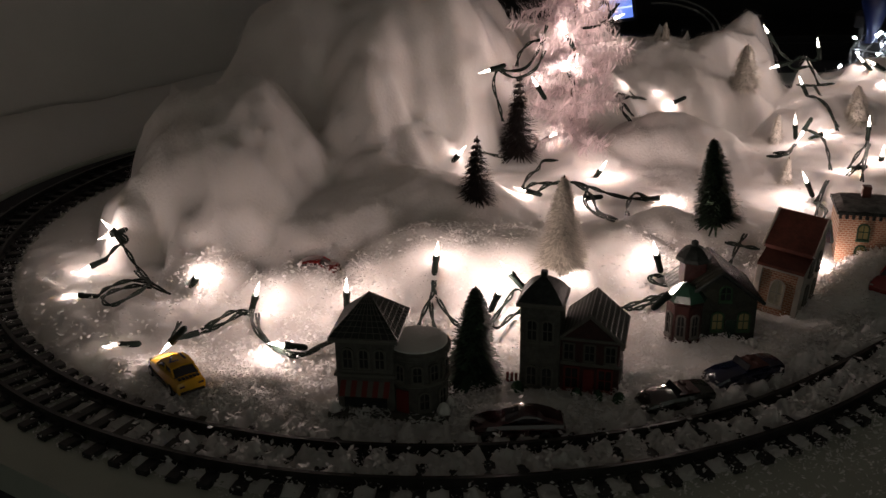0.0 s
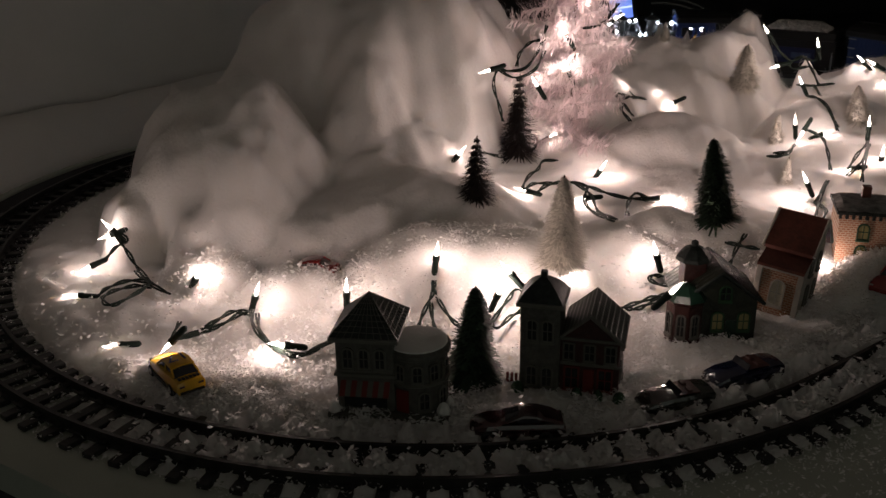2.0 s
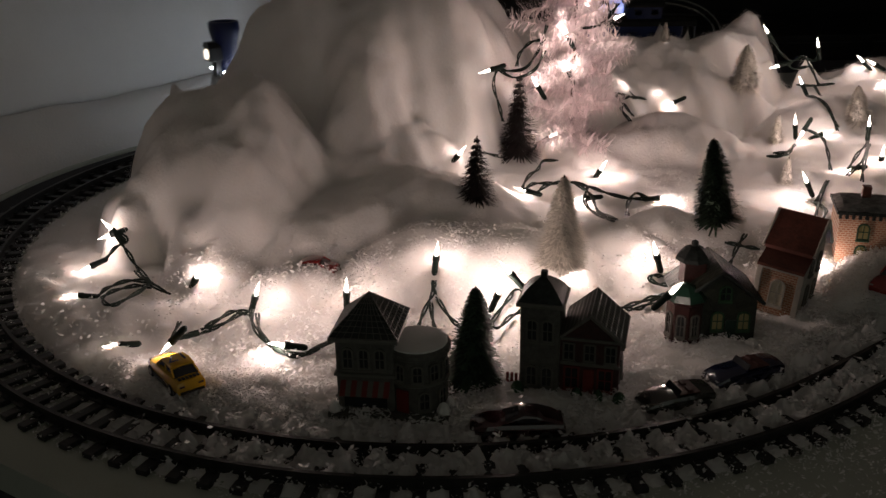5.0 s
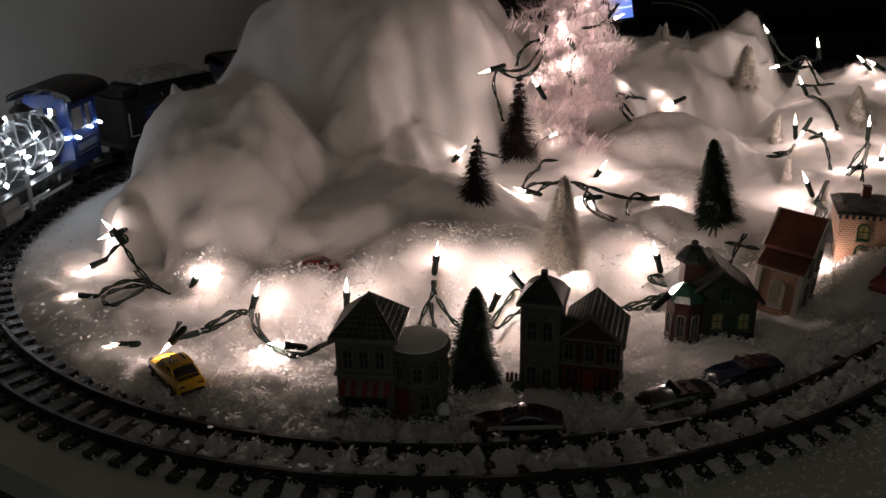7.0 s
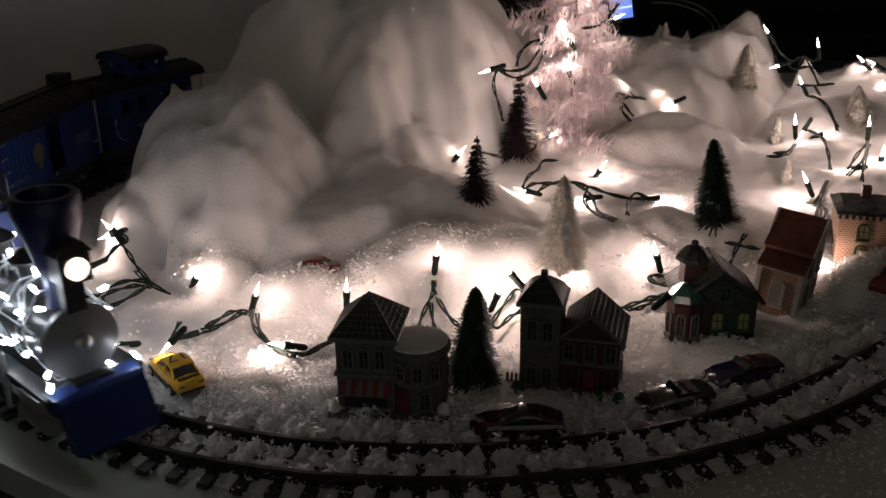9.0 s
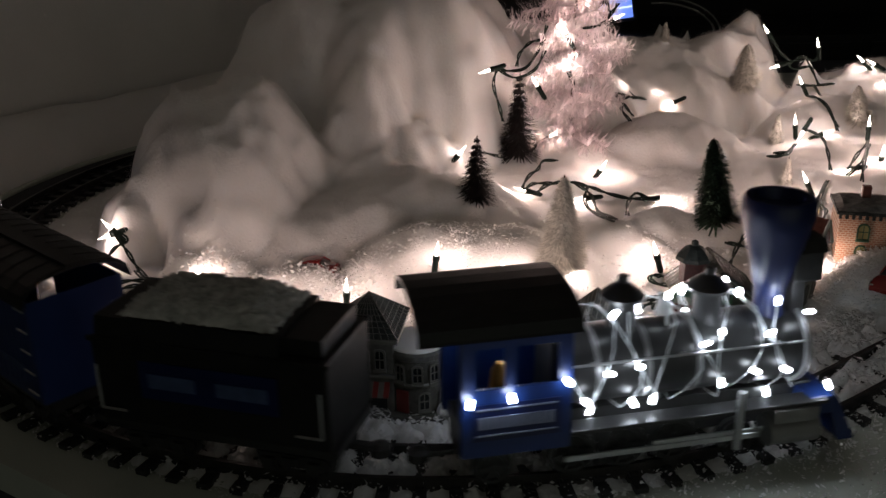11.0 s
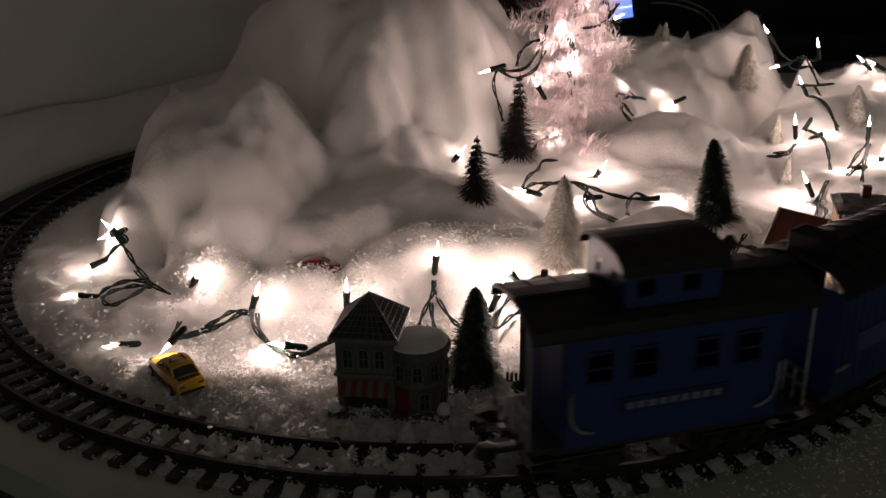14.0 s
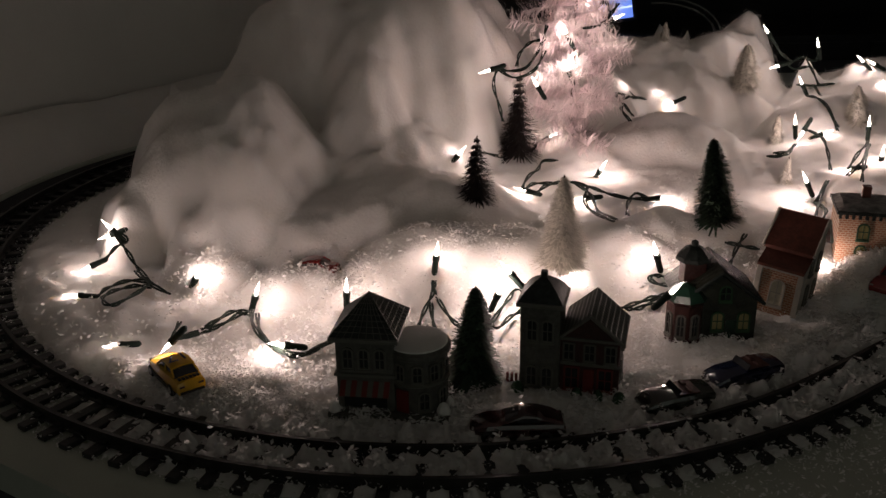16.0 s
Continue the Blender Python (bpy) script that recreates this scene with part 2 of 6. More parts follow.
def ribbon(name, rows, mat):
    """A smooth sheet through rows of points."""
    verts, faces, n = [], [], len(rows[0])
    for row in rows:
        verts += row
    for i in range(len(rows) - 1):
        for j in range(n - 1):
            k = i * n + j
            faces.append((k, k + 1, k + n + 1, k + n))
    me = bpy.data.meshes.new(name)
    me.from_pydata(verts, [], faces)
    me.materials.append(mat)
    me.polygons.foreach_set("use_smooth", [True] * len(faces))
    return new(name, me)


def build_backdrop():
    rows = []
    for i in range(81):
        s = -0.62 - 1.36 * i / 80
        row = []
        for j in range(31):
            z = 0.95 * (j / 30) ** 1.3
            fold = 0.012 * noise.noise((s * 5, 0.5, z * 1.5)) + 0.006 * math.sin(s * 17 + 2 * noise.noise((s * 3, z, 2)))
            p = outside(s, 0.235 + fold + 0.02 * z)
            row.append((p.x, p.y, z + 0.001))
        rows.append(row)
    sheet = ribbon("backdrop", rows, SHEET)
    sheet.modifiers.new("thickness", "SOLIDIFY").thickness = 0.002
    tagged(sheet, "pale cloth hung round the end of the railway", "cloth backdrop", "", "structure")
    rows = []
    for i in range(101):
        s = -0.62 - 1.30 * i / 100
        top = 0.095 + 0.022 * math.sin(s * 6.5 + 1.0) + 0.012 * noise.noise((s * 9, 1, 0))
        row = []
        for j in range(19):
            u = j / 18
            lump = 0.006 * noise.noise((s * 14, u * 3, 5)) * math.sin(math.pi * u)
            d = 0.100 + 0.120 * u ** 1.4
            p = outside(s, d)
            row.append((p.x, p.y, 0.002 + top * math.sin(u * math.pi / 2) ** 1.2 + lump))
        rows.append(row)
    bank = ribbon("cotton_bank", rows, COTTON)
    tagged(bank, "white cotton wool banked against the cloth behind the track", "cotton snow", "", "stuff")
    rows = []
    for i in range(101):
        s = -0.62 - 1.36 * i / 100
        row = []
        for d, z in ((0.086, 0.001), (0.087, 0.006), (0.091, 0.007), (0.095, 0.006), (0.096, 0.001)):
            p = outside(s, d)
            row.append((p.x, p.y, z))
        rows.append(row)
    bed = []
    for i in range(101):
        s = -0.80 - 1.25 * i / 100
        bed.append([(*outside(s, d), 0.0015) for d in (-0.036, 0.0, 0.042, 0.084)])
    tagged(ribbon("roadbed", bed, CARPET), "black felt strip under the far end of the track", "roadbed", "", "structure")
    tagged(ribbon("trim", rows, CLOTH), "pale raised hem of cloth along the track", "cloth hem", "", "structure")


SCREEN_BLUE = glow("blue_lit_screen", (0.16, 0.30, 1.0), 0.9)
SCREEN_PALE = glow("pale_lit_stripe", (0.65, 0.75, 1.0), 1.3)


def build_far_things():
    cab = thing("cabinet", pose(0, 0, -0.75), "low black cabinet in the dark behind the table", "cabinet")
    part("body", box(bmesh.new(), 0.1, 2.97, 0.0, 2.6, 3.5, 0.73, 0.004), BLACK, cab)
    for k in range(4):
        x = 0.12 + 0.62 * k
        door = part("door", box(bmesh.new(), x, 2.95, 0.05, x + 0.60, 2.969, 0.71, 0.003), BLACK, cab)
        part("handle", tube(bmesh.new(), (x + 0.55, 2.935, 0.34), (x + 0.55, 2.935, 0.44), 0.006, None, 8), SMOOTH_GREY, door)
    at = pose(0.540, 3.10, 0.006, 0, -9, -12)
    screen = thing("display_screen", at, "small screen glowing blue with pale stripes", "screen")
    part("casing", box(bmesh.new(), -0.105, 0.0, 0.0, 0.105, 0.03, 0.20, 0.004), BLACK, screen)
    part("panel", box(bmesh.new(), -0.095, -0.004, 0.012, 0.095, -0.0005, 0.19), SCREEN_BLUE, screen)
    for z in (0.045, 0.075, 0.082):
        part("lit_stripe", box(bmesh.new(), -0.094, -0.0060, z, 0.094, -0.0042, z + (0.012 if z > 0.08 else 0.004)), SCREEN_PALE, screen)
    rack = thing("curved_rack", pose(0.69, 2.98, -0.008, 0, 0, -15), "pair of curved grey bars standing behind the table", "rack")
    for wide, high in ((0.19, 0.11), (0.172, 0.094)):
        bm, last = bmesh.new(), None
        for k in range(25):
            a = math.pi * (k - 1) / 42
            ring = []
            for j in range(8):
                r, w = 0.0045 * math.cos(j * math.pi / 4), 0.0045 * math.sin(j * math.pi / 4)
                ring.append(bm.verts.new(((wide + r) * math.cos(a), w, (high + r) * math.sin(a))))
            if last:
                for j in range(8):
                    bm.faces.new((last[j], last[(j + 1) % 8], ring[(j + 1) % 8], ring[j]))
            else:
                bm.faces.new(ring)
            last = ring
        bm.faces.new(last)
        part("bar", bm, SMOOTH_GREY, rack, "", True)


SMOOTH_GREY = material("smooth_grey_metal", (0.25, 0.26, 0.25), 0.25, 0.6, 0.1, 50, 0.0, 500)


def build_snow():
    ob = grid_sheet("snow_hills", -0.62, 1.06, 0.64, 2.16, 0.0055, snow_z, COTTON, lambda x, y: off_track(x, y) < -0.042)
    tagged(ob, "white cotton wool heaped into snowy hills inside the track", "cotton snow", "", "stuff")


def build_fibres():
    """Loose fibres that stand off the cotton wool and soften its outline."""
    rnd, verts, faces = random.Random(21), [], []
    made = 0
    while made < 90000:
        x, y = rnd.uniform(-0.55, 0.95), rnd.uniform(0.85, 2.05)
        if off_track(x, y) > -0.06 or dome_height(x, y) < 0.03:
            continue
        if noise.noise((x * 14, y * 14, 6)) < rnd.uniform(-0.6, 0.5):
            continue
        z, e = snow_z(x, y), 0.004
        up = Vector((snow_z(x - e, y) - z, snow_z(x, y - e) - z, e)).normalized()
        for k in range(6):
            a, lift, long = rnd.uniform(0, 6.28), abs(rnd.gauss(0.10, 0.30)), rnd.uniform(0.005, 0.015)
            side = up.cross(Vector((math.cos(a), math.sin(a), 0.3))).normalized()
            p = Vector((x + rnd.gauss(0, 0.004), y + rnd.gauss(0, 0.004), z)) + up * 0.0004
            mid = p + (side + up * lift).normalized() * long * 0.5
            tip = mid + (side + up * (lift - 0.25) + Vector((rnd.gauss(0, 0.3), rnd.gauss(0, 0.3), 0))).normalized() * long * 0.5
            w, n = up.cross(side) * 0.00016, len(verts)
            verts.extend((p - w, p + w, mid + w, mid - w, tip))
            faces.extend(((n, n + 1, n + 2, n + 3), (n + 3, n + 2, n + 4)))
            made += 1
    me = bpy.data.meshes.new("cotton_fibres")
    me.from_pydata(verts, [], faces)
    me.materials.append(FIBRE)
    tagged(new("cotton_fibres", me), "fine loose cotton fibres standing off the snowy hills", "cotton fibres", "", "stuff")


TIES = 178


def fluff_z(s, d):
    """Height of the fluffy snow heaped between the ties on the near side; s along the track, d outwards."""
    p = outside(s, d)
    n = noise.fractal(Vector((p.x, p.y, 0)) * 75, 0.7, 2.2, 5)
    fill = min(max((s + 0.45) / 0.25, 0.0), 1.0) * min(max((1.05 - s) / 0.2, 0.0), 1.0)
    bay = abs(math.sin(math.pi * s * TIES / LAP)) ** 0.6
    rail = 1 - 0.75 * math.exp(-((abs(d) - 0.0225) / 0.004) ** 2)
    edge = min(max((0.040 - d) / 0.018, 0.0), 1.0)
    return -0.003 + fill * edge * (0.0046 + rail * (0.0095 * bay + 0.0125 * n))


def build_track_snow():
    rows = []
    for i in range(561):
        s = -0.45 + 1.50 * i / 560
        rows.append([(*outside(s, -0.056 + 0.112 * j / 40), fluff_z(s, -0.056 + 0.112 * j / 40)) for j in range(41)])
    tagged(ribbon("track_snow", rows, FLAKE), "fluffy plastic snow settled between the railway ties", "snow", "", "stuff")


def build_track():
    track = thing("railway_track", Matrix(), "black toy railway track in an oval on the snowy table", "railway track")
    steps = 240
    for name, side in (("rail", -0.0225), ("rail", 0.0225)):
        bm, rings = bmesh.new(), []
        for k in range(steps):
            p, head = on_track(k * LAP / steps)
            n = Vector((math.sin(head), -math.cos(head)))
            ring = []
            for u, z in ((-0.0032, 0.004), (-0.0012, 0.006), (-0.0014, 0.0125), (-0.0019, 0.016), (0.0019, 0.016), (0.0014, 0.0125), (0.0012, 0.006), (0.0032, 0.004)):
                w = p + n * (side + u)
                ring.append(bm.verts.new((w.x, w.y, z)))
            rings.append(ring)
        for k in range(steps):
            a, b = rings[k], rings[(k + 1) % steps]
            for j in range(8):
                bm.faces.new((a[j], a[(j + 1) % 8], b[(j + 1) % 8], b[j]))
        part(name, bm, RAIL, track)
    bm = bmesh.new()
    box(bm, -0.0055, -0.044, 0.0012, 0.0055, 0.044, 0.0065, 0.0008)
    for side in (-0.0225, 0.0225):
        box(bm, -0.004, side - 0.006, 0.0066, 0.004, side + 0.006, 0.009)
    tie = mesh_of("tie", bm, BLACK)
    for k in range(TIES):
        p, head = on_track(k * LAP / TIES)
        ob = new("tie", tie)
        ob.parent, ob.matrix_basis = track, pose(p.x, p.y, 0, 0, 0, math.degrees(head))


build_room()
build_table()
build_backdrop()
build_far_things()
build_snow()
build_fibres()
build_track()
build_track_snow()


# ---- fairy lights ----
def place_bulb(string, row):
    """A socket and its lit bulb, from the wire's end to the bulb's tip, and the light that it gives."""
    p, q, share = Vector(row[:3]), Vector(row[3:6]), row[6]
    way = (q - p).normalized()
    m = Matrix.Translation(q - way * 0.041) @ way.to_track_quat("Z", "Y").to_matrix().to_4x4()
    sock = new("socket", SOCKET)
    sock.parent, sock.matrix_basis = string, m
    lit = new("bulb", GLASS)
    lit.parent = sock
    lit.visible_shadow = False
    data = bpy.data.lights.new("bulb_light", "POINT")
    data.energy, data.color, data.shadow_soft_size = BULB_WATTS * share, WARM, 0.003
    ob = new("bulb_light", data)
    ob.location = q - way * 0.009


def socket_mesh():
    bm = lathe(bmesh.new(), [(0.0016, 0.0), (0.0030, 0.002), (0.0034, 0.004), (0.0034, 0.017), (0.0040, 0.0175), (0.0040, 0.023), (0.0026, 0.0235)], 12)
    return mesh_of("socket", bm, WIRE, True)


def bulb_mesh():
    bm = lathe(bmesh.new(), [(0.0017, 0.0225), (0.0021, 0.026), (0.0019, 0.030), (0.0011, 0.034), (0.0004, 0.038), (0.0, 0.041)], 12)
    return mesh_of("bulb", bm, BULB, True)


SOCKET, GLASS = socket_mesh(), bulb_mesh()
def wire(string, *points):
    """A pair of thin twisted wires along the points."""
    p = [Vector(q) for q in points]
    p = [p[0] * 2 - p[1]] + p + [p[-1] * 2 - p[-2]]
    line = []
    for a, b, c, d in zip(p, p[1:], p[2:], p[3:]):
        for k in range(6):
            u = k / 6
            line.append(0.5 * (2 * b + (c - a) * u + (2 * a - 5 * b + 4 * c - d) * u * u + (3 * b - a - 3 * c + d) * u ** 3))
    line.append(p[-2])
    bm = bmesh.new()
    for phase in (0.0, math.pi):
        last = None
        for k, q in enumerate(line):
            w = q + Vector((math.cos(k * 0.5 + phase), math.sin(k * 0.5 + phase), 0.6 * math.sin(k * 0.5 + phase))) * 0.0016
            ring = []
            way = (line[min(k + 1, len(line) - 1)] - line[max(k - 1, 0)]).normalized()
            m = Matrix.Translation(w) @ way.to_track_quat("Z", "Y").to_matrix().to_4x4()
            for j in range(6):
                ring.append(bm.verts.new(m @ Vector((0.0013 * math.cos(j * math.pi / 3), 0.0013 * math.sin(j * math.pi / 3), 0))))
            if last:
                for j in range(6):
                    bm.faces.new((last[j], last[(j + 1) % 6], ring[(j + 1) % 6], ring[j]))
            last = ring
    part("wire", bm, WIRE, string, "", True)


def light_string():
    return thing("light_string", Matrix(), "dark green wire of lit clear fairy lights on snow", "fairy lights", "fairy light strings")


# each bulb: the wire's end, the bulb's tip, its share of the power
string = light_string()
for row in [
    (-0.397, 1.063, 0.054, -0.413, 1.063, 0.074, 0.6),
    (-0.397, 1.068, 0.054, -0.423, 1.068, 0.045, 0.8),
    (-0.407, 1.041, 0.029, -0.441, 1.041, 0.014, 0.7),
    (-0.396, 0.973, 0.011, -0.435, 0.973, 0.014, 0.5),
    (-0.318, 0.844, 0.015, -0.348, 0.844, 0.013, 0.15),
]:
    place_bulb(string, row)
wire(string, (-0.396, 1.059, 0.055), (-0.382, 1.049, 0.037), (-0.370, 1.045, 0.016), (-0.341, 1.000, 0.016))
wire(string, (-0.392, 0.963, 0.016), (-0.388, 0.987, 0.016), (-0.368, 1.005, 0.017), (-0.342, 0.996, 0.017), (-0.350, 0.969, 0.016), (-0.367, 0.940, 0.015), (-0.383, 0.953, 0.017), (-0.379, 0.977, 0.016), (-0.358, 0.994, 0.015), (-0.338, 0.988, 0.016))
wire(string, (-0.407, 1.041, 0.029), (-0.395, 1.050, 0.042), (-0.383, 1.057, 0.048), (-0.394, 1.061, 0.057))
wire(string, (-0.370, 1.036, 0.016), (-0.345, 0.999, 0.017), (-0.311, 0.965, 0.017))
string = light_string()
for row in [
    (-0.259, 0.800, 0.042, -0.275, 0.800, 0.026, 1.2),
    (-0.285, 0.977, 0.025, -0.272, 0.977, 0.046, 1.4),
    (-0.208, 0.913, 0.018, -0.196, 0.913, 0.053, 1.9),
    (-0.156, 0.822, 0.022, -0.175, 0.818, 0.027, 2.4),
    (-0.105, 0.909, 0.011, -0.103, 0.909, 0.058, 2.1),
    (-0.011, 0.933, 0.041, -0.005, 0.933, 0.088, 1.7),
]:
    place_bulb(string, row)
wire(string, (-0.279, 0.888, 0.018), (-0.276, 0.852, 0.017), (-0.258, 0.867, 0.016), (-0.240, 0.879, 0.022), (-0.226, 0.901, 0.023), (-0.207, 0.897, 0.024), (-0.205, 0.902, 0.023))
wire(string, (-0.276, 0.852, 0.017), (-0.254, 0.863, 0.016), (-0.233, 0.875, 0.020), (-0.216, 0.895, 0.023), (-0.203, 0.893, 0.023))
wire(string, (-0.205, 0.898, 0.024), (-0.195, 0.863, 0.022), (-0.178, 0.841, 0.015), (-0.156, 0.814, 0.017), (-0.142, 0.811, 0.016), (-0.127, 0.823, 0.017), (-0.108, 0.853, 0.016), (-0.104, 0.898, 0.015))
wire(string, (-0.198, 0.895, 0.023), (-0.188, 0.858, 0.018), (-0.167, 0.825, 0.017), (-0.143, 0.815, 0.016), (-0.123, 0.832, 0.016), (-0.106, 0.862, 0.016))
wire(string, (-0.011, 0.929, 0.043), (-0.012, 0.923, 0.030), (-0.021, 0.908, 0.017), (-0.028, 0.863, 0.016))
wire(string, (-0.011, 0.929, 0.043), (-0.006, 0.921, 0.024), (0.008, 0.883, 0.018), (0.017, 0.865, 0.018))
wire(string, (-0.010, 0.929, 0.043), (-0.014, 0.922, 0.017), (-0.010, 0.864, 0.017))
string = light_string()
for row in [
    (0.090, 0.900, 0.038, 0.059, 0.900, 0.076, 1.9),
    (0.049, 0.890, 0.024, 0.064, 0.890, 0.060, 3.0),
    (0.154, 0.947, 0.013, 0.142, 0.935, 0.050, 3.3),
    (0.243, 0.951, 0.033, 0.230, 0.951, 0.077, 3.4),
    (0.215, 0.812, 0.074, 0.229, 0.812, 0.088, 0.1),
    (0.015, 1.257, 0.081, 0.035, 1.257, 0.105, 0.7),
    (0.144, 1.383, 0.069, 0.180, 1.383, 0.089, 1.0),
]:
    place_bulb(string, row)
for row in [
    (0.222, 1.261, 0.062, 0.233, 1.261, 0.080, 3.4),
    (0.198, 1.165, 0.056, 0.171, 1.165, 0.054, 1.6),
    (0.270, 1.155, 0.056, 0.303, 1.155, 0.058, 4.0),
    (0.125, 1.188, 0.056, 0.095, 1.188, 0.065, 2.0),
]:
    place_bulb(string, row)
wire(string, (0.048, 0.874, 0.022), (0.054, 0.859, 0.019), (0.070, 0.878, 0.023), (0.086, 0.895, 0.024), (0.095, 0.921, 0.025))
wire(string, (0.092, 0.930, 0.025), (0.080, 0.933, 0.029), (0.070, 0.915, 0.026), (0.052, 0.874, 0.022), (0.047, 0.860, 0.019))
wire(string, (0.189, 0.900, 0.020), (0.212, 0.920, 0.017), (0.230, 0.923, 0.022), (0.243, 0.917, 0.027))
wire(string, (0.241, 0.917, 0.025), (0.223, 0.917, 0.016), (0.204, 0.900, 0.018), (0.191, 0.899, 0.020))
wire(string, (0.240, 0.940, 0.038), (0.234, 0.950, 0.035), (0.228, 0.946, 0.033), (0.235, 0.935, 0.032), (0.246, 0.928, 0.033))
wire(string, (0.319, 0.959, 0.042), (0.344, 1.011, 0.045), (0.360, 1.035, 0.050))
wire(string, (0.333, 1.020, 0.046), (0.351, 1.009, 0.045), (0.366, 1.003, 0.044))
wire(string, (0.168, 1.308, 0.066), (0.149, 1.314, 0.064), (0.137, 1.277, 0.062), (0.121, 1.245, 0.062), (0.107, 1.176, 0.066), (0.126, 1.215, 0.061), (0.152, 1.208, 0.063))
wire(string, (0.124, 1.177, 0.060), (0.144, 1.205, 0.062), (0.172, 1.214, 0.063), (0.196, 1.193, 0.063), (0.214, 1.169, 0.062), (0.240, 1.146, 0.061), (0.267, 1.144, 0.060))
wire(string, (0.196, 1.193, 0.063), (0.185, 1.147, 0.058), (0.191, 1.114, 0.054), (0.200, 1.029, 0.072))
wire(string, (0.182, 1.204, 0.063), (0.195, 1.163, 0.061), (0.198, 1.113, 0.054), (0.205, 1.036, 0.072))
wire(string, (0.267, 1.144, 0.060), (0.254, 1.161, 0.062), (0.238, 1.129, 0.060), (0.223, 1.058, 0.069))
wire(string, (0.044, 1.300, 0.090), (0.069, 1.316, 0.076), (0.105, 1.350, 0.059), (0.135, 1.351, 0.071), (0.142, 1.360, 0.075))
string = light_string()
for row in [
    (0.080, 1.300, 0.204, 0.053, 1.300, 0.196, 0.2),
    (0.181, 1.330, 0.241, 0.171, 1.330, 0.260, 2.0),
    (0.186, 1.325, 0.186, 0.176, 1.325, 0.210, 5.5),
    (0.144, 1.335, 0.164, 0.131, 1.335, 0.185, 2.0),
    (0.228, 1.380, 0.269, 0.209, 1.380, 0.281, 1.0),
    (0.241, 1.380, 0.252, 0.270, 1.380, 0.264, 1.2),
    (0.331, 1.561, 0.099, 0.300, 1.561, 0.125, 0.8),
]:
    place_bulb(string, row)
for row in [
    (0.351, 1.585, 0.097, 0.382, 1.585, 0.098, 1.2),
    (0.398, 1.556, 0.094, 0.378, 1.556, 0.085, 0.8),
]:
    place_bulb(string, row)
wire(string, (0.082, 1.335, 0.198), (0.098, 1.335, 0.193), (0.123, 1.335, 0.197), (0.142, 1.335, 0.225), (0.152, 1.335, 0.256))
wire(string, (0.082, 1.335, 0.196), (0.107, 1.335, 0.183), (0.135, 1.335, 0.193), (0.150, 1.335, 0.221))
wire(string, (0.110, 1.335, 0.199), (0.114, 1.335, 0.217), (0.130, 1.335, 0.233), (0.150, 1.335, 0.236))
wire(string, (0.082, 1.335, 0.196), (0.077, 1.335, 0.173), (0.086, 1.335, 0.140), (0.091, 1.335, 0.119))
wire(string, (0.220, 1.335, 0.274), (0.232, 1.335, 0.288), (0.239, 1.335, 0.270), (0.227, 1.335, 0.255), (0.201, 1.335, 0.251))
wire(string, (0.233, 1.335, 0.259), (0.244, 1.335, 0.274), (0.251, 1.335, 0.285))
wire(string, (0.329, 1.553, 0.101), (0.291, 1.530, 0.116), (0.304, 1.520, 0.099), (0.301, 1.433, 0.101))
wire(string, (0.290, 1.398, 0.101), (0.300, 1.520, 0.095), (0.350, 1.581, 0.098))
wire(string, (0.292, 1.519, 0.104), (0.316, 1.536, 0.108), (0.361, 1.586, 0.092))
string = light_string()
for row in [
    (0.586, 1.640, 0.174, 0.561, 1.640, 0.208, 1.0),
    (0.657, 1.620, 0.159, 0.650, 1.620, 0.188, 1.0),
    (0.598, 1.600, 0.148, 0.565, 1.600, 0.139, 1.0),
    (0.612, 1.536, 0.105, 0.593, 1.536, 0.140, 1.0),
    (0.535, 1.364, 0.070, 0.529, 1.364, 0.117, 2.0),
    (0.548, 1.389, 0.069, 0.547, 1.389, 0.067, 0.8),
    (0.487, 1.152, 0.049, 0.465, 1.152, 0.092, 4.6),
]:
    place_bulb(string, row)
for row in [
    (0.631, 1.338, 0.079, 0.629, 1.338, 0.119, 1.6),
    (0.560, 1.232, 0.068, 0.546, 1.232, 0.066, 4.2),
    (0.592, 1.408, 0.072, 0.610, 1.408, 0.079, 1.0),
    (0.735, 1.600, 0.140, 0.714, 1.600, 0.160, 0.8),
    (0.744, 1.600, 0.145, 0.731, 1.600, 0.152, 0.8),
    (0.742, 1.550, 0.109, 0.742, 1.550, 0.128, 1.0),
    (0.617, 1.258, 0.076, 0.618, 1.258, 0.096, 3.0),
]:
    place_bulb(string, row)
for row in [
    (0.441, 0.987, 0.023, 0.440, 0.987, 0.036, 1.7),
]:
    place_bulb(string, row)
wire(string, (0.875, 2.341, 0.011), (0.639, 1.648, 0.150), (0.652, 1.636, 0.133), (0.647, 1.581, 0.114))
wire(string, (0.604, 1.518, 0.109), (0.613, 1.488, 0.110), (0.619, 1.451, 0.095), (0.611, 1.398, 0.080))
wire(string, (0.630, 1.630, 0.104), (0.641, 1.587, 0.111), (0.663, 1.558, 0.120))
wire(string, (0.644, 1.595, 0.111), (0.618, 1.462, 0.102), (0.622, 1.424, 0.079))
wire(string, (0.528, 1.346, 0.074), (0.499, 1.303, 0.070), (0.473, 1.303, 0.068))
wire(string, (0.523, 1.339, 0.074), (0.508, 1.317, 0.071), (0.487, 1.316, 0.069))
wire(string, (0.573, 1.417, 0.077), (0.573, 1.360, 0.079), (0.556, 1.294, 0.075), (0.535, 1.229, 0.069))
wire(string, (0.483, 1.142, 0.052), (0.486, 1.113, 0.051), (0.456, 1.057, 0.051), (0.446, 1.042, 0.049))
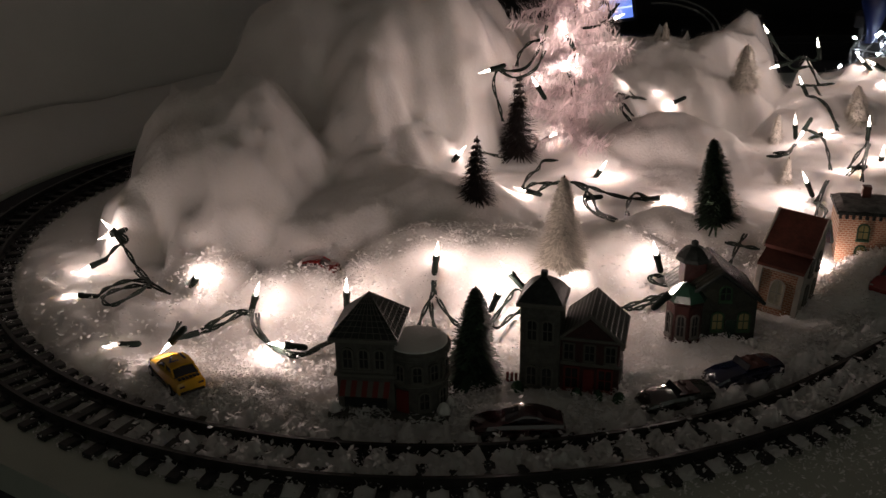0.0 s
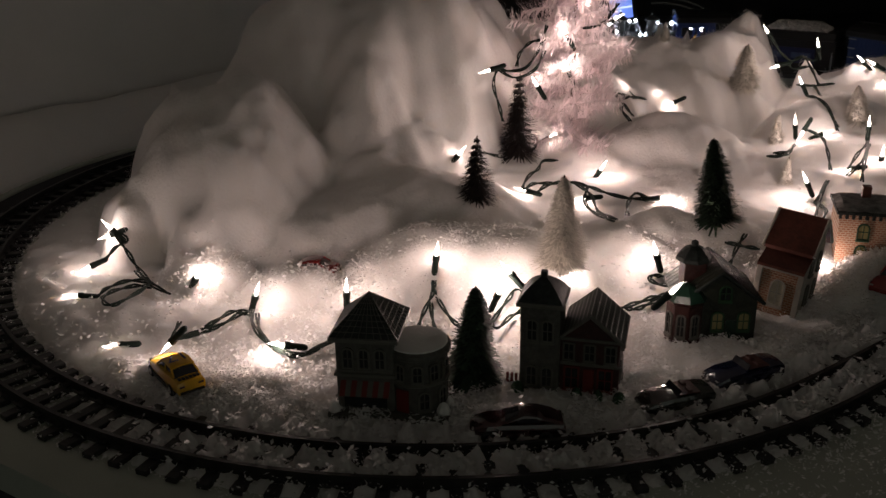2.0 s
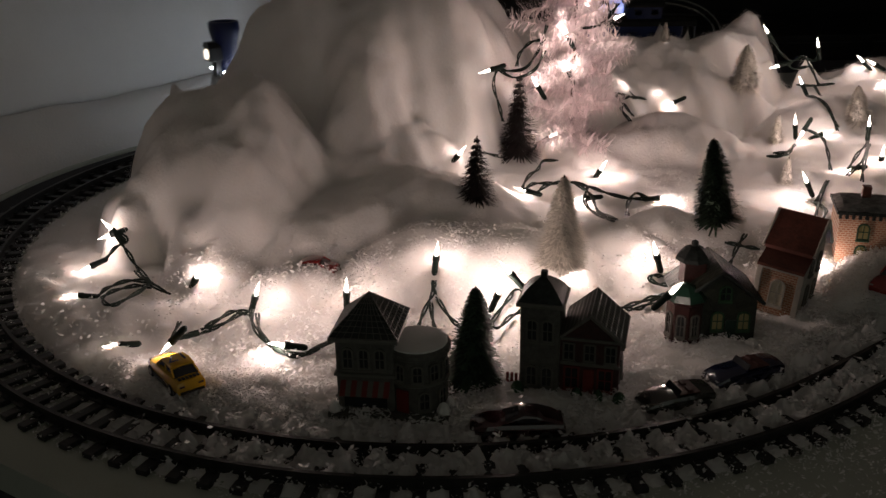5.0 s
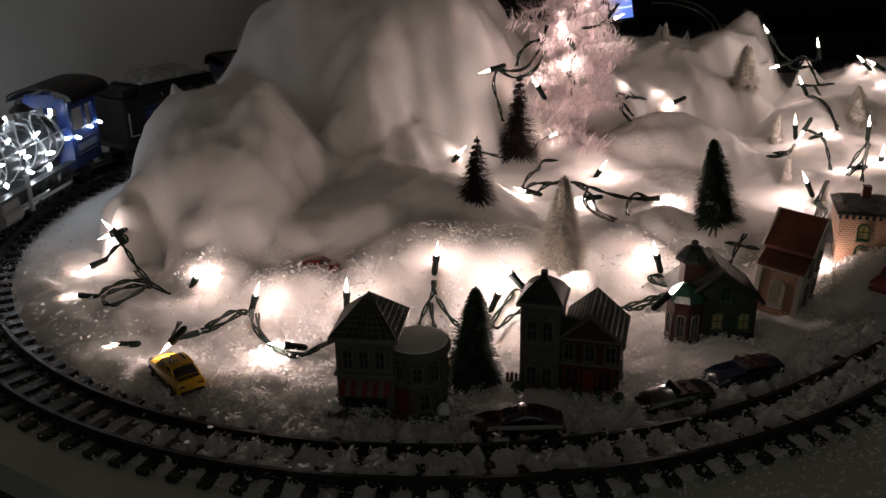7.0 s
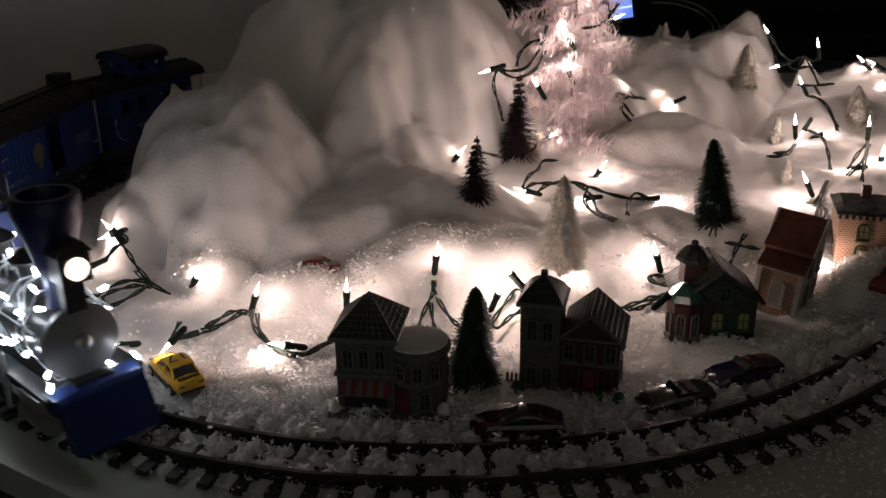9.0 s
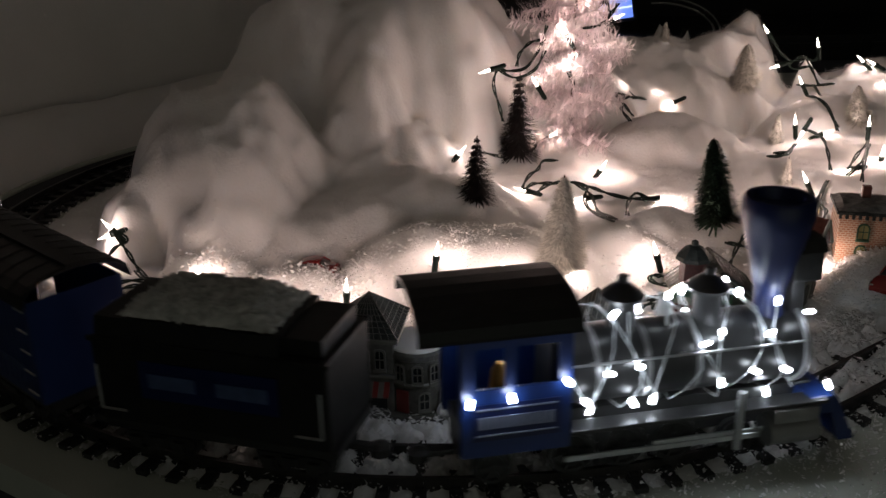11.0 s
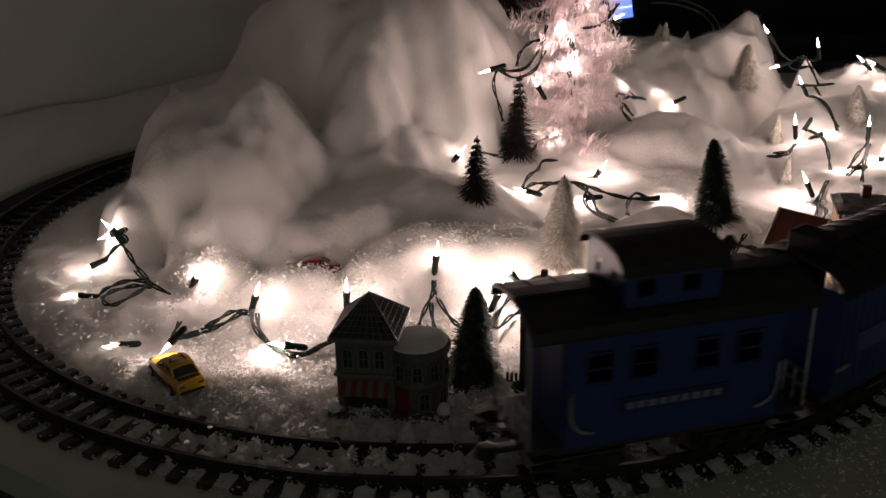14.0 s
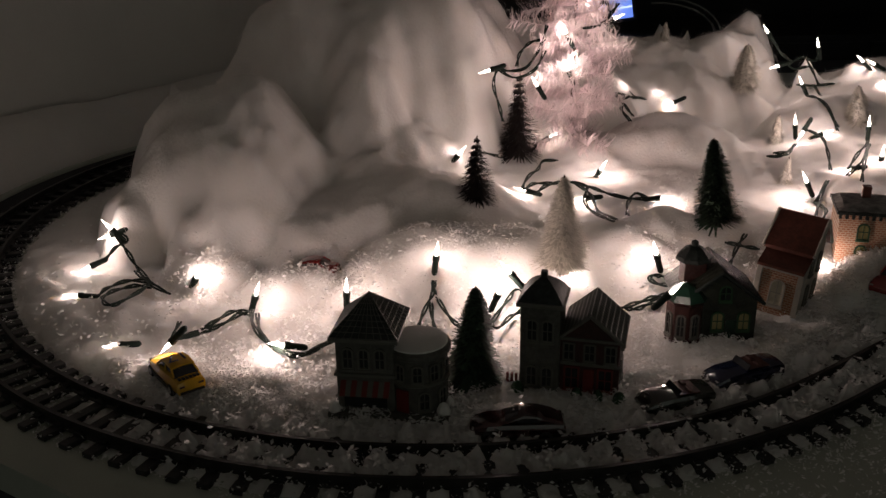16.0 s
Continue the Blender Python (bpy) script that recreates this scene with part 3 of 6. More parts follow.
wire(string, (0.483, 1.142, 0.052), (0.521, 1.201, 0.062), (0.496, 1.159, 0.053), (0.449, 1.055, 0.052))
wire(string, (0.555, 1.221, 0.072), (0.592, 1.275, 0.080), (0.620, 1.308, 0.083), (0.582, 1.233, 0.076), (0.560, 1.185, 0.066))
wire(string, (0.625, 1.324, 0.083), (0.589, 1.249, 0.079), (0.550, 1.208, 0.067))
wire(string, (0.581, 1.625, 0.177), (0.595, 1.625, 0.159), (0.614, 1.625, 0.147), (0.630, 1.625, 0.155))
wire(string, (0.659, 1.625, 0.158), (0.651, 1.625, 0.146), (0.630, 1.625, 0.155))
wire(string, (0.607, 1.625, 0.143), (0.618, 1.625, 0.133), (0.642, 1.625, 0.137))


# ---- the train; each vehicle's own space: x forward, y to its left, z over the rails ----
COAL = material("grey_coal_load", (0.42, 0.42, 0.40), 0.9, 0, 0.5, 90, 1.0, 220)
SILVER = material("silver_plastic", (0.42, 0.43, 0.43), 0.3, 0.7, 0.2, 50, 0.1, 600)
SMOKEBOX = material("grey_smokebox_paint", (0.22, 0.22, 0.22), 0.4, 0.3, 0.15, 40, 0.1, 500)
CLEAR = material("clear_plastic_wire", (0.75, 0.78, 0.8), 0.15, 0.0, 0.1, 80, 0.0, 500)
PALE = material("pale_printed_ink", (0.15, 0.17, 0.24), 0.5, 0, 0.1, 60, 0.0, 500)
DARK_BLUE = material("dark_blue_plastic", (0.004, 0.010, 0.06), 0.4, 0, 0.15, 30, 0.05, 600)
FADED = material("faded_printed_ink", (0.05, 0.075, 0.16), 0.5, 0, 0.3, 90, 0.0, 500)
GOLD = material("gold_printed_ink", (0.11, 0.12, 0.07), 0.45, 0.2, 0.3, 120, 0.0, 500)
HEADLIGHT = glow("lit_headlight_lens", (1.0, 0.84, 0.66), 2.2)
ROOF_BLACK = material("black_roof_plastic", (0.011, 0.011, 0.011), 0.5, 0, 0.3, 60, 0.2, 500)
ROOF_BLACK.node_tree.nodes["Principled BSDF"].inputs["Specular IOR Level"].default_value = 0.3
CABIN_GOLD = material("amber_cab_fitting", (0.5, 0.25, 0.04), 0.4, 0.2, 0.2, 80, 0.1, 500)


def wheelset_mesh(r):
    bm = bmesh.new()
    for side in (-1, 1):
        at = Matrix.Translation((0, side * 0.021, 0)) @ Matrix.Rotation(-side * math.pi / 2, 4, "X")
        lathe(bm, [(r + 0.002, -0.0005), (r + 0.002, 0.001), (r, 0.0015), (r * 0.97, 0.005), (r * 0.8, 0.005), (r * 0.72, 0.003), (r * 0.3, 0.003), (r * 0.25, 0.0055), (0.0, 0.0055)], 18, at)
        for k in range(6):
            a = k * math.pi / 3
            box(bm, -0.0012, -0.0008, 0.25 * r, 0.0012, 0.0008, 0.78 * r, 0, Matrix.Translation((0, side * 0.0255, 0)) @ Matrix.Rotation(a, 4, "Y"))
    tube(bm, (0, -0.021, 0), (0, 0.021, 0), 0.002, None, 8)
    return mesh_of("wheelset", bm, BLACK, True)


WHEELSETS = []


def add_wheels(car, xs, r):
    me = wheelset_mesh(r)
    for x in xs:
        ob = new("wheelset", me)
        ob.parent, ob.matrix_basis = car, pose(x, 0, r)
        WHEELSETS.append((ob, x, r))


def add_bogie(car, x):
    bm = bmesh.new()
    for side in (-1, 1):
        box(bm, x - 0.028, side * 0.0285 - 0.002, 0.010, x + 0.028, side * 0.0285 + 0.002, 0.021, 0.001)
        for k in (-0.019, 0.019):
            box(bm, x + k - 0.005, side * 0.031 - 0.003, 0.008, x + k + 0.005, side * 0.031 + 0.003, 0.018, 0.0008)
        for k in (-0.005, 0, 0.005):
            tube(bm, (x + k, side * 0.0325, 0.009), (x + k, side * 0.0325, 0.020), 0.002, None, 8)
    box(bm, x - 0.007, -0.028, 0.018, x + 0.007, 0.028, 0.030, 0.001)
    part("bogie", bm, BLACK, car)
    add_wheels(car, (x - 0.019, x + 0.019), 0.0142)


def add_coupler(car, x, way):
    bm = bmesh.new()
    box(bm, min(x, x + way * 0.030), -0.004, 0.016, max(x, x + way * 0.030), 0.004, 0.021, 0.001)
    lathe(bm, [(0.004, 0.012), (0.009, 0.014), (0.009, 0.021), (0.004, 0.023)], 12, Matrix.Translation((x + way * 0.030, 0, 0)))
    part("coupler", bm, BLACK, car)


def arched(half, eave, rise, thick, n=10):
    """A curved roof's outline in y and z."""
    top = [(half * math.cos(math.pi * k / n), eave + rise * math.sin(math.pi * k / n) ** 0.8) for k in range(n + 1)]
    low = [(half * math.cos(math.pi * k / n), eave - thick + rise * math.sin(math.pi * k / n) ** 0.8) for k in range(n, -1, -1)]
    return top + low


ACROSS = Matrix(((0, 1, 0, 0), (1, 0, 0, 0), (0, 0, 1, 0), (0, 0, 0, 1)))


def roof_part(car, x0, x1, half, eave, rise, name="roof", walkway=True):
    top = part(name, prism(bmesh.new(), arched(half, eave, rise, 0.0025), x0, x1, ACROSS), ROOF_BLACK, car)
    if walkway:
        part("walkway", box(bmesh.new(), x0, -0.007, eave + rise - 0.0005, x1, 0.007, eave + rise + 0.0025), ROOF_BLACK, top)
        n = round((x1 - x0) / 0.022)
        rib = mesh_of("roof_rib", prism(bmesh.new(), arched(half + 0.0004, eave + 0.0008, rise, 0.001), -0.0008, 0.0008, ACROSS), ROOF_BLACK)
        for k in range(n + 1):
            ob = new("roof_rib", rib)
            ob.parent, ob.matrix_basis = top, pose(x0 + 0.002 + (x1 - x0 - 0.004) * k / n, 0, 0)
    return top


def wall_box(bm, x0, x1, y0, y1, z0, z1, holes, out):
    """A wall in x and z between y0 and y1 as one piece, pierced by rectangular holes (x0, z0, x1, z1)."""
    xs = sorted({x0, x1, *(h[0] for h in holes), *(h[2] for h in holes)})
    zs = sorted({z0, z1, *(h[1] for h in holes), *(h[3] for h in holes)})
    at = {(i, k, j): bm.verts.new((x, (y0, y1)[k], z)) for i, x in enumerate(xs) for j, z in enumerate(zs) for k in (0, 1)}

    def solid(i, j):
        if not (0 <= i < len(xs) - 1 and 0 <= j < len(zs) - 1):
            return False
        x, z = (xs[i] + xs[i + 1]) / 2, (zs[j] + zs[j + 1]) / 2
        return not any(a < x < c and b < z < d for a, b, c, d in holes)

    for i in range(len(xs) - 1):
        for j in range(len(zs) - 1):
            if not solid(i, j):
                continue
            for k in (0, 1):
                bm.faces.new((at[i, k, j], at[i + 1, k, j], at[i + 1, k, j + 1], at[i, k, j + 1]))
            for di, dj, p, q in ((-1, 0, (i, j), (i, j + 1)), (1, 0, (i + 1, j), (i + 1, j + 1)), (0, -1, (i, j), (i + 1, j)), (0, 1, (i, j + 1), (i + 1, j + 1))):
                if not solid(i + di, j + dj):
                    bm.faces.new((at[p[0], 0, p[1]], at[q[0], 0, q[1]], at[q[0], 1, q[1]], at[p[0], 1, p[1]]))
    bmesh.ops.delete(bm, geom=[v for v in bm.verts if not v.link_faces], context="VERTS")


def add_ladder(car, x, side, z0, z1, half):
    bm = bmesh.new()
    for dx in (-0.007, 0.007):
        for k in range(2):
            tube(bm, (x + dx, side * half, z0 + (z1 - z0) * k), (x + dx, side * (half + 0.001), z0 + (z1 - z0) * k), 0.0008, None, 6)
    n = max(round((z1 - z0) / 0.018), 1)
    for k in range(n + 1):
        z = z0 + (z1 - z0) * k / n
        tube(bm, (x - 0.008, side * (half + 0.001), z), (x + 0.008, side * (half + 0.001), z), 0.0009, None, 6)
    part("ladder", bm, SILVER, car)


def build_boxcar():
    car = thing("boxcar", Matrix(), "blue toy railway boxcar with a dark roof on the track", "boxcar")
    # hollow body, open through both doorways
    for side in (-1, 1):
        bm = bmesh.new()
        wall_box(bm, -0.138, 0.138, side * 0.040 - 0.001, side * 0.040 + 0.001, 0.036, 0.127, [(-0.030, 0.044, 0.012, 0.118)], side)
        part("side_wall", bm, BLUE, car)
    for x in (-0.137, 0.137):
        part("end_wall", box(bmesh.new(), x - 0.001, -0.0388, 0.036, x + 0.001, 0.0388, 0.127), BLUE, car)
    part("floor", box(bmesh.new(), -0.1358, -0.0388, 0.036, 0.1358, 0.0388, 0.039), BLACK, car)
    plank = mesh_of("plank", box(bmesh.new(), -0.0044, -0.0006, 0.042, 0.0044, 0.0006, 0.122, 0.0003), BLUE)
    for k in range(27):
        x = -0.132 + 0.264 * k / 26
        for side in (-1, 1):
            if abs(x + 0.009) > 0.027:
                ob = new("plank", plank)
                ob.parent, ob.matrix_basis = car, pose(x, side * 0.0412, 0)
    bm = box(bmesh.new(), -0.139, -0.036, 0.026, 0.139, 0.036, 0.0355, 0.001)
    for side in (-1, 1):
        box(bm, -0.07, side * 0.030 - 0.002, 0.014, 0.07, side * 0.030 + 0.002, 0.018)
        for x in (-0.06, -0.02, 0.02, 0.06):
            tube(bm, (x, side * 0.030, 0.016), (x, side * 0.030, 0.028), 0.0015, None, 6)
    part("underframe", bm, BLACK, car)
    roof_part(car, -0.144, 0.144, 0.047, 0.127, 0.022)
    part("roof_hatch", box(bmesh.new(), -0.139, -0.018, 0.148, -0.115, 0.012, 0.166, 0.0015), ROOF_BLACK, car)
    for side in (-1, 1):
        door = part("door", box(bmesh.new(), -0.032, side * 0.0424 - 0.0010, 0.042, 0.014, side * 0.0424 + 0.0010, 0.050, 0.0005), DARK_BLUE, car, "dark half-height door")
        for z in (0.119, 0.038):
            part("door_rail", box(bmesh.new(), -0.034, side * 0.044 - 0.001, z, 0.060, side * 0.044 + 0.001, z + 0.003), BLACK, car)
        part("handle", tube(bmesh.new(), (0.008, side * 0.0450, 0.0435), (0.008, side * 0.0450, 0.0490), 0.001, None, 8), SILVER, door)
        # round emblem and pale printed panels
        em = Matrix.Translation((0.042, side * 0.0425, 0.087)) @ Matrix.Rotation(-side * math.pi / 2, 4, "X")
        bm = lathe(bmesh.new(), [(0.015, 0.0), (0.015, 0.0008), (0.0, 0.0008)], 9, em)
        lathe(bm, [(0.0055, 0.0), (0.0055, 0.0009), (0.0, 0.0009)], 9, em @ Matrix.Translation((0, side * 0.017, 0)))
        part("emblem", bm, GOLD, car, "faded round gold emblem")
        bm = bmesh.new()
        box(bm, -0.108, side * 0.0425 - 0.0004, 0.068, -0.062, side * 0.0425 + 0.0004, 0.086)
        part("printed_panel", bm, FADED, car)
        bm = bmesh.new()
        for k in range(5):
            box(bm, 0.075 + 0.009 * k, side * 0.0425 - 0.0004, 0.060, 0.082 + 0.009 * k, side * 0.0425 + 0.0004, 0.066)
        part("printed_lettering", bm, FADED, car)
        add_ladder(car, 0.128, side, 0.046, 0.120, 0.043)
        add_ladder(car, -0.128, side, 0.060, 0.062, 0.043)
    for x in (-0.085, 0.085):
        add_bogie(car, x)
    add_coupler(car, -0.125, -1)
    add_coupler(car, 0.125, 1)
    return car


def build_caboose():
    car = thing("caboose", Matrix(), "blue toy railway caboose with a cupola and dark roofs", "caboose")
    holes = [(x - 0.0095, 0.088, x + 0.0095, 0.113) for x in (-0.062, -0.027, 0.024, 0.059)]
    for side in (-1, 1):
        bm = bmesh.new()
        wall_box(bm, -0.088, 0.088, side * 0.040 - 0.0015, side * 0.040 + 0.0015, 0.036, 0.127, holes, side)
        part("side_wall", bm, BLUE, car)
    for x in (-0.088, 0.088):
        bm = bmesh.new()
        for a, b, z0, z1 in ((-0.0385, -0.009, 0.036, 0.127), (0.009, 0.0385, 0.036, 0.127), (-0.009, 0.009, 0.108, 0.127), (-0.009, 0.009, 0.036, 0.050)):
            box(bm, x - 0.0015, a, z0, x + 0.0015, b, z1)
        part("end_wall", bm, BLUE, car)
    part("floor", box(bmesh.new(), -0.0865, -0.0385, 0.036, 0.0865, 0.0385, 0.040), BLACK, car)
    for side in (-1, 1):
        for x in (-0.062, -0.027, 0.024, 0.059):
            bm = bmesh.new()
            for a, b, c, d in ((-0.011, 0.0865, 0.011, 0.089), (-0.011, 0.112, 0.011, 0.1145), (-0.011, 0.089, -0.009, 0.112), (0.009, 0.089, 0.011, 0.112), (-0.009, 0.0995, 0.009, 0.101)):
                box(bm, x + a, side * 0.042 - 0.0012, b, x + c, side * 0.042 + 0.0012, d)
            part("window_frame", bm, DARK_BLUE, car)
        bm = bmesh.new()
        box(bm, -0.045, side * 0.0422 - 0.0006, 0.060, 0.045, side * 0.0422 + 0.0006, 0.073)
        part("nameboard", bm, DARK_BLUE, car, "dark nameboard with worn lettering")
        bm = bmesh.new()
        for k in range(9):
            box(bm, -0.040 + 0.009 * k, side * 0.0430 - 0.0003, 0.0635, -0.034 + 0.009 * k, side * 0.0430 + 0.0003, 0.0690)
        part("printed_lettering", bm, PALE, car)
        for x in (-0.085, 0.085):
            bm, pts = bmesh.new(), []
            w = 1 if x > 0 else -1
            for k in range(9):
                a = k / 8 * math.pi / 2
                pts.append((x - w * 0.018 * (1 - math.sin(a)), side * 0.045, 0.055 + 0.018 * (1 - math.cos(a)) - 0.006))
            pts.append((x, side * 0.045, 0.085))
            for p, q in zip(pts, pts[1:]):
                tube(bm, p, q, 0.0011, None, 6)
            part("grab_rail", bm, SILVER, car)
    part("door", box(bmesh.new(), 0.0878, -0.0085, 0.0505, 0.0890, 0.0085, 0.1075), DARK_BLUE, car)
    part("door", box(bmesh.new(), -0.0890, -0.0085, 0.0505, -0.0878, 0.0085, 0.1075), DARK_BLUE, car)
    roof_part(car, -0.117, 0.117, 0.047, 0.130, 0.017)
    # cupola
    bm = bmesh.new()
    for side in (-1, 1):
        wall_box(bm, -0.042, 0.034, side * 0.034 - 0.001, side * 0.034 + 0.001, 0.136, 0.170, [(-0.033, 0.150, -0.019, 0.163), (0.003, 0.150, 0.017, 0.163)], side)
    for x in (-0.041, 0.033):
        for a, b, z0, z1 in ((-0.033, -0.018, 0.140, 0.178), (-0.010, 0.010, 0.140, 0.178), (0.018, 0.033, 0.140, 0.178), (-0.018, -0.010, 0.140, 0.152), (0.010, 0.018, 0.140, 0.152), (-0.018, -0.010, 0.164, 0.178), (0.010, 0.018, 0.164, 0.178)):
            box(bm, x - 0.001, a, z0, x + 0.001, b, z1)
    cupola = part("cupola", bm, BLUE, car)
    roof_part(cupola, -0.047, 0.039, 0.039, 0.170, 0.014, "cupola_roof", False)
    bm = lathe(bmesh.new(), [(0.0028, 0.140), (0.0028, 0.163), (0.0052, 0.165), (0.0055, 0.170), (0.003, 0.174), (0.0, 0.175)], 12, Matrix.Translation((0.060, 0, 0)))
    part("chimney", bm, ROOF_BLACK, car, "", True)
    # end platforms
    for w in (-1, 1):
        bm = box(bmesh.new(), min(w * 0.0895, w * 0.117), -0.040, 0.034, max(w * 0.0895, w * 0.117), 0.040, 0.038, 0.0005)
        for side in (-1, 1):
            for k in range(3):
                box(bm, min(w * 0.095, w * 0.112), side * 0.038 - 0.004, 0.012 + 0.008 * k, max(w * 0.095, w * 0.112), side * 0.038 + 0.004, 0.0135 + 0.008 * k)
        part("platform", bm, BLACK, car)
        for side in (-1, 1):
            bm = bmesh.new()
            for y in (0.012, 0.025, 0.038):
                tube(bm, (w * 0.115, side * y, 0.038), (w * 0.115, side * y, 0.132 if y > 0.03 else 0.066), 0.0012, None, 6)
            for z in (0.066, 0.054):
                tube(bm, (w * 0.115, side * 0.012, z), (w * 0.115, side * 0.038, z), 0.0012, None, 6)
            part("railing", bm, SILVER, car)
    part("underframe", box(bmesh.new(), -0.112, -0.034, 0.026, 0.112, 0.034, 0.0335, 0.001), BLACK, car)
    for x in (-0.062, 0.062):
        add_bogie(car, x)
    add_coupler(car, -0.105, -1)
    add_coupler(car, 0.105, 1)
    return car


def build_tender():
    car = thing("tender", Matrix(), "dark blue toy locomotive tender heaped with grey coal", "tender")
    part("body", box(bmesh.new(), -0.098, -0.042, 0.036, 0.098, 0.042, 0.110, 0.002), ROOF_BLACK, car)
    for side in (-1, 1):
        part("rim", box(bmesh.new(), -0.100, side * 0.0425 - 0.0015, 0.1065, 0.100, side * 0.0425 + 0.0015, 0.1105, 0.0005), ROOF_BLACK, car)
    bm = bmesh.new()
    prism(bm, [(-0.041, 0.1102), (-0.038, 0.126), (0.038, 0.126), (0.041, 0.1102)], -0.094, 0.060, ACROSS)
    box(bm, 0.0605, -0.034, 0.1102, 0.092, 0.034, 0.124, 0.001)
    part("coal_bunker", bm, ROOF_BLACK, car)
    # heaped load
    bm = bmesh.new()
    nx, ny, grid = 36, 16, []
    for i in range(nx + 1):
        row = []
        for j in range(ny + 1):
            u, w = i / nx, j / ny * 2 - 1
            z = 0.1282 + 0.013 * (1 - w ** 4) * min(1, 6 * u, 6 * (1 - u)) + 0.003 * noise.noise((u * 30, w * 9, 0))
            row.append(bm.verts.new((-0.074 + 0.128 * u, 0.038 * w, z)))
        grid.append(row)
    for i in range(nx):
        for j in range(ny):
            bm.faces.new((grid[i][j], grid[i + 1][j], grid[i + 1][j + 1], grid[i][j + 1]))
    rnd = random.Random(8)
    for k in range(420):
        u, w = rnd.random(), rnd.uniform(-0.95, 0.95)
        z = 0.1285 + 0.013 * (1 - w ** 4) * min(1, 6 * u, 6 * (1 - u))
        r = rnd.uniform(0.0016, 0.0036)
        at = Matrix.Translation((-0.074 + 0.128 * u, 0.038 * w, z)) @ Euler((rnd.uniform(0, 3), rnd.uniform(0, 3), rnd.uniform(0, 3))).to_matrix().to_4x4()
        bmesh.ops.create_icosphere(bm, subdivisions=1, radius=r, matrix=at @ Matrix.Diagonal((1.2, 1, 0.7, 1)))
    part("coal", bm, COAL, car, "rough grey coal load")
    for side in (-1, 1):
        bm = box(bmesh.new(), -0.058, side * 0.0428 - 0.0005, 0.062, 0.058, side * 0.0428 + 0.0005, 0.094)
        part("side_panel", bm, DARK_BLUE, car)
        bm = bmesh.new()
        for a, b in ((-0.050, -0.010), (0.008, 0.050)):
            box(bm, a, side * 0.0437 - 0.0003, 0.072, b, side * 0.0437 + 0.0003, 0.084)
        part("printed_lettering", bm, FADED, car)
        for w in (-1, 1):
            bm = bmesh.new()
            tube(bm, (w * 0.093, side * 0.046, 0.050), (w * 0.093, side * 0.046, 0.088), 0.0011, None, 6)
            tube(bm, (w * 0.093, side * 0.046, 0.050), (w * 0.072, side * 0.046, 0.050), 0.0011, None, 6)
            part("grab_rail", bm, SILVER, car)
    part("underframe", box(bmesh.new(), -0.100, -0.036, 0.026, 0.100, 0.036, 0.0355, 0.001), BLACK, car)
    for x in (-0.058, 0.058):
        add_bogie(car, x)
    add_coupler(car, -0.090, -1)
    add_coupler(car, 0.090, 1)
    return car


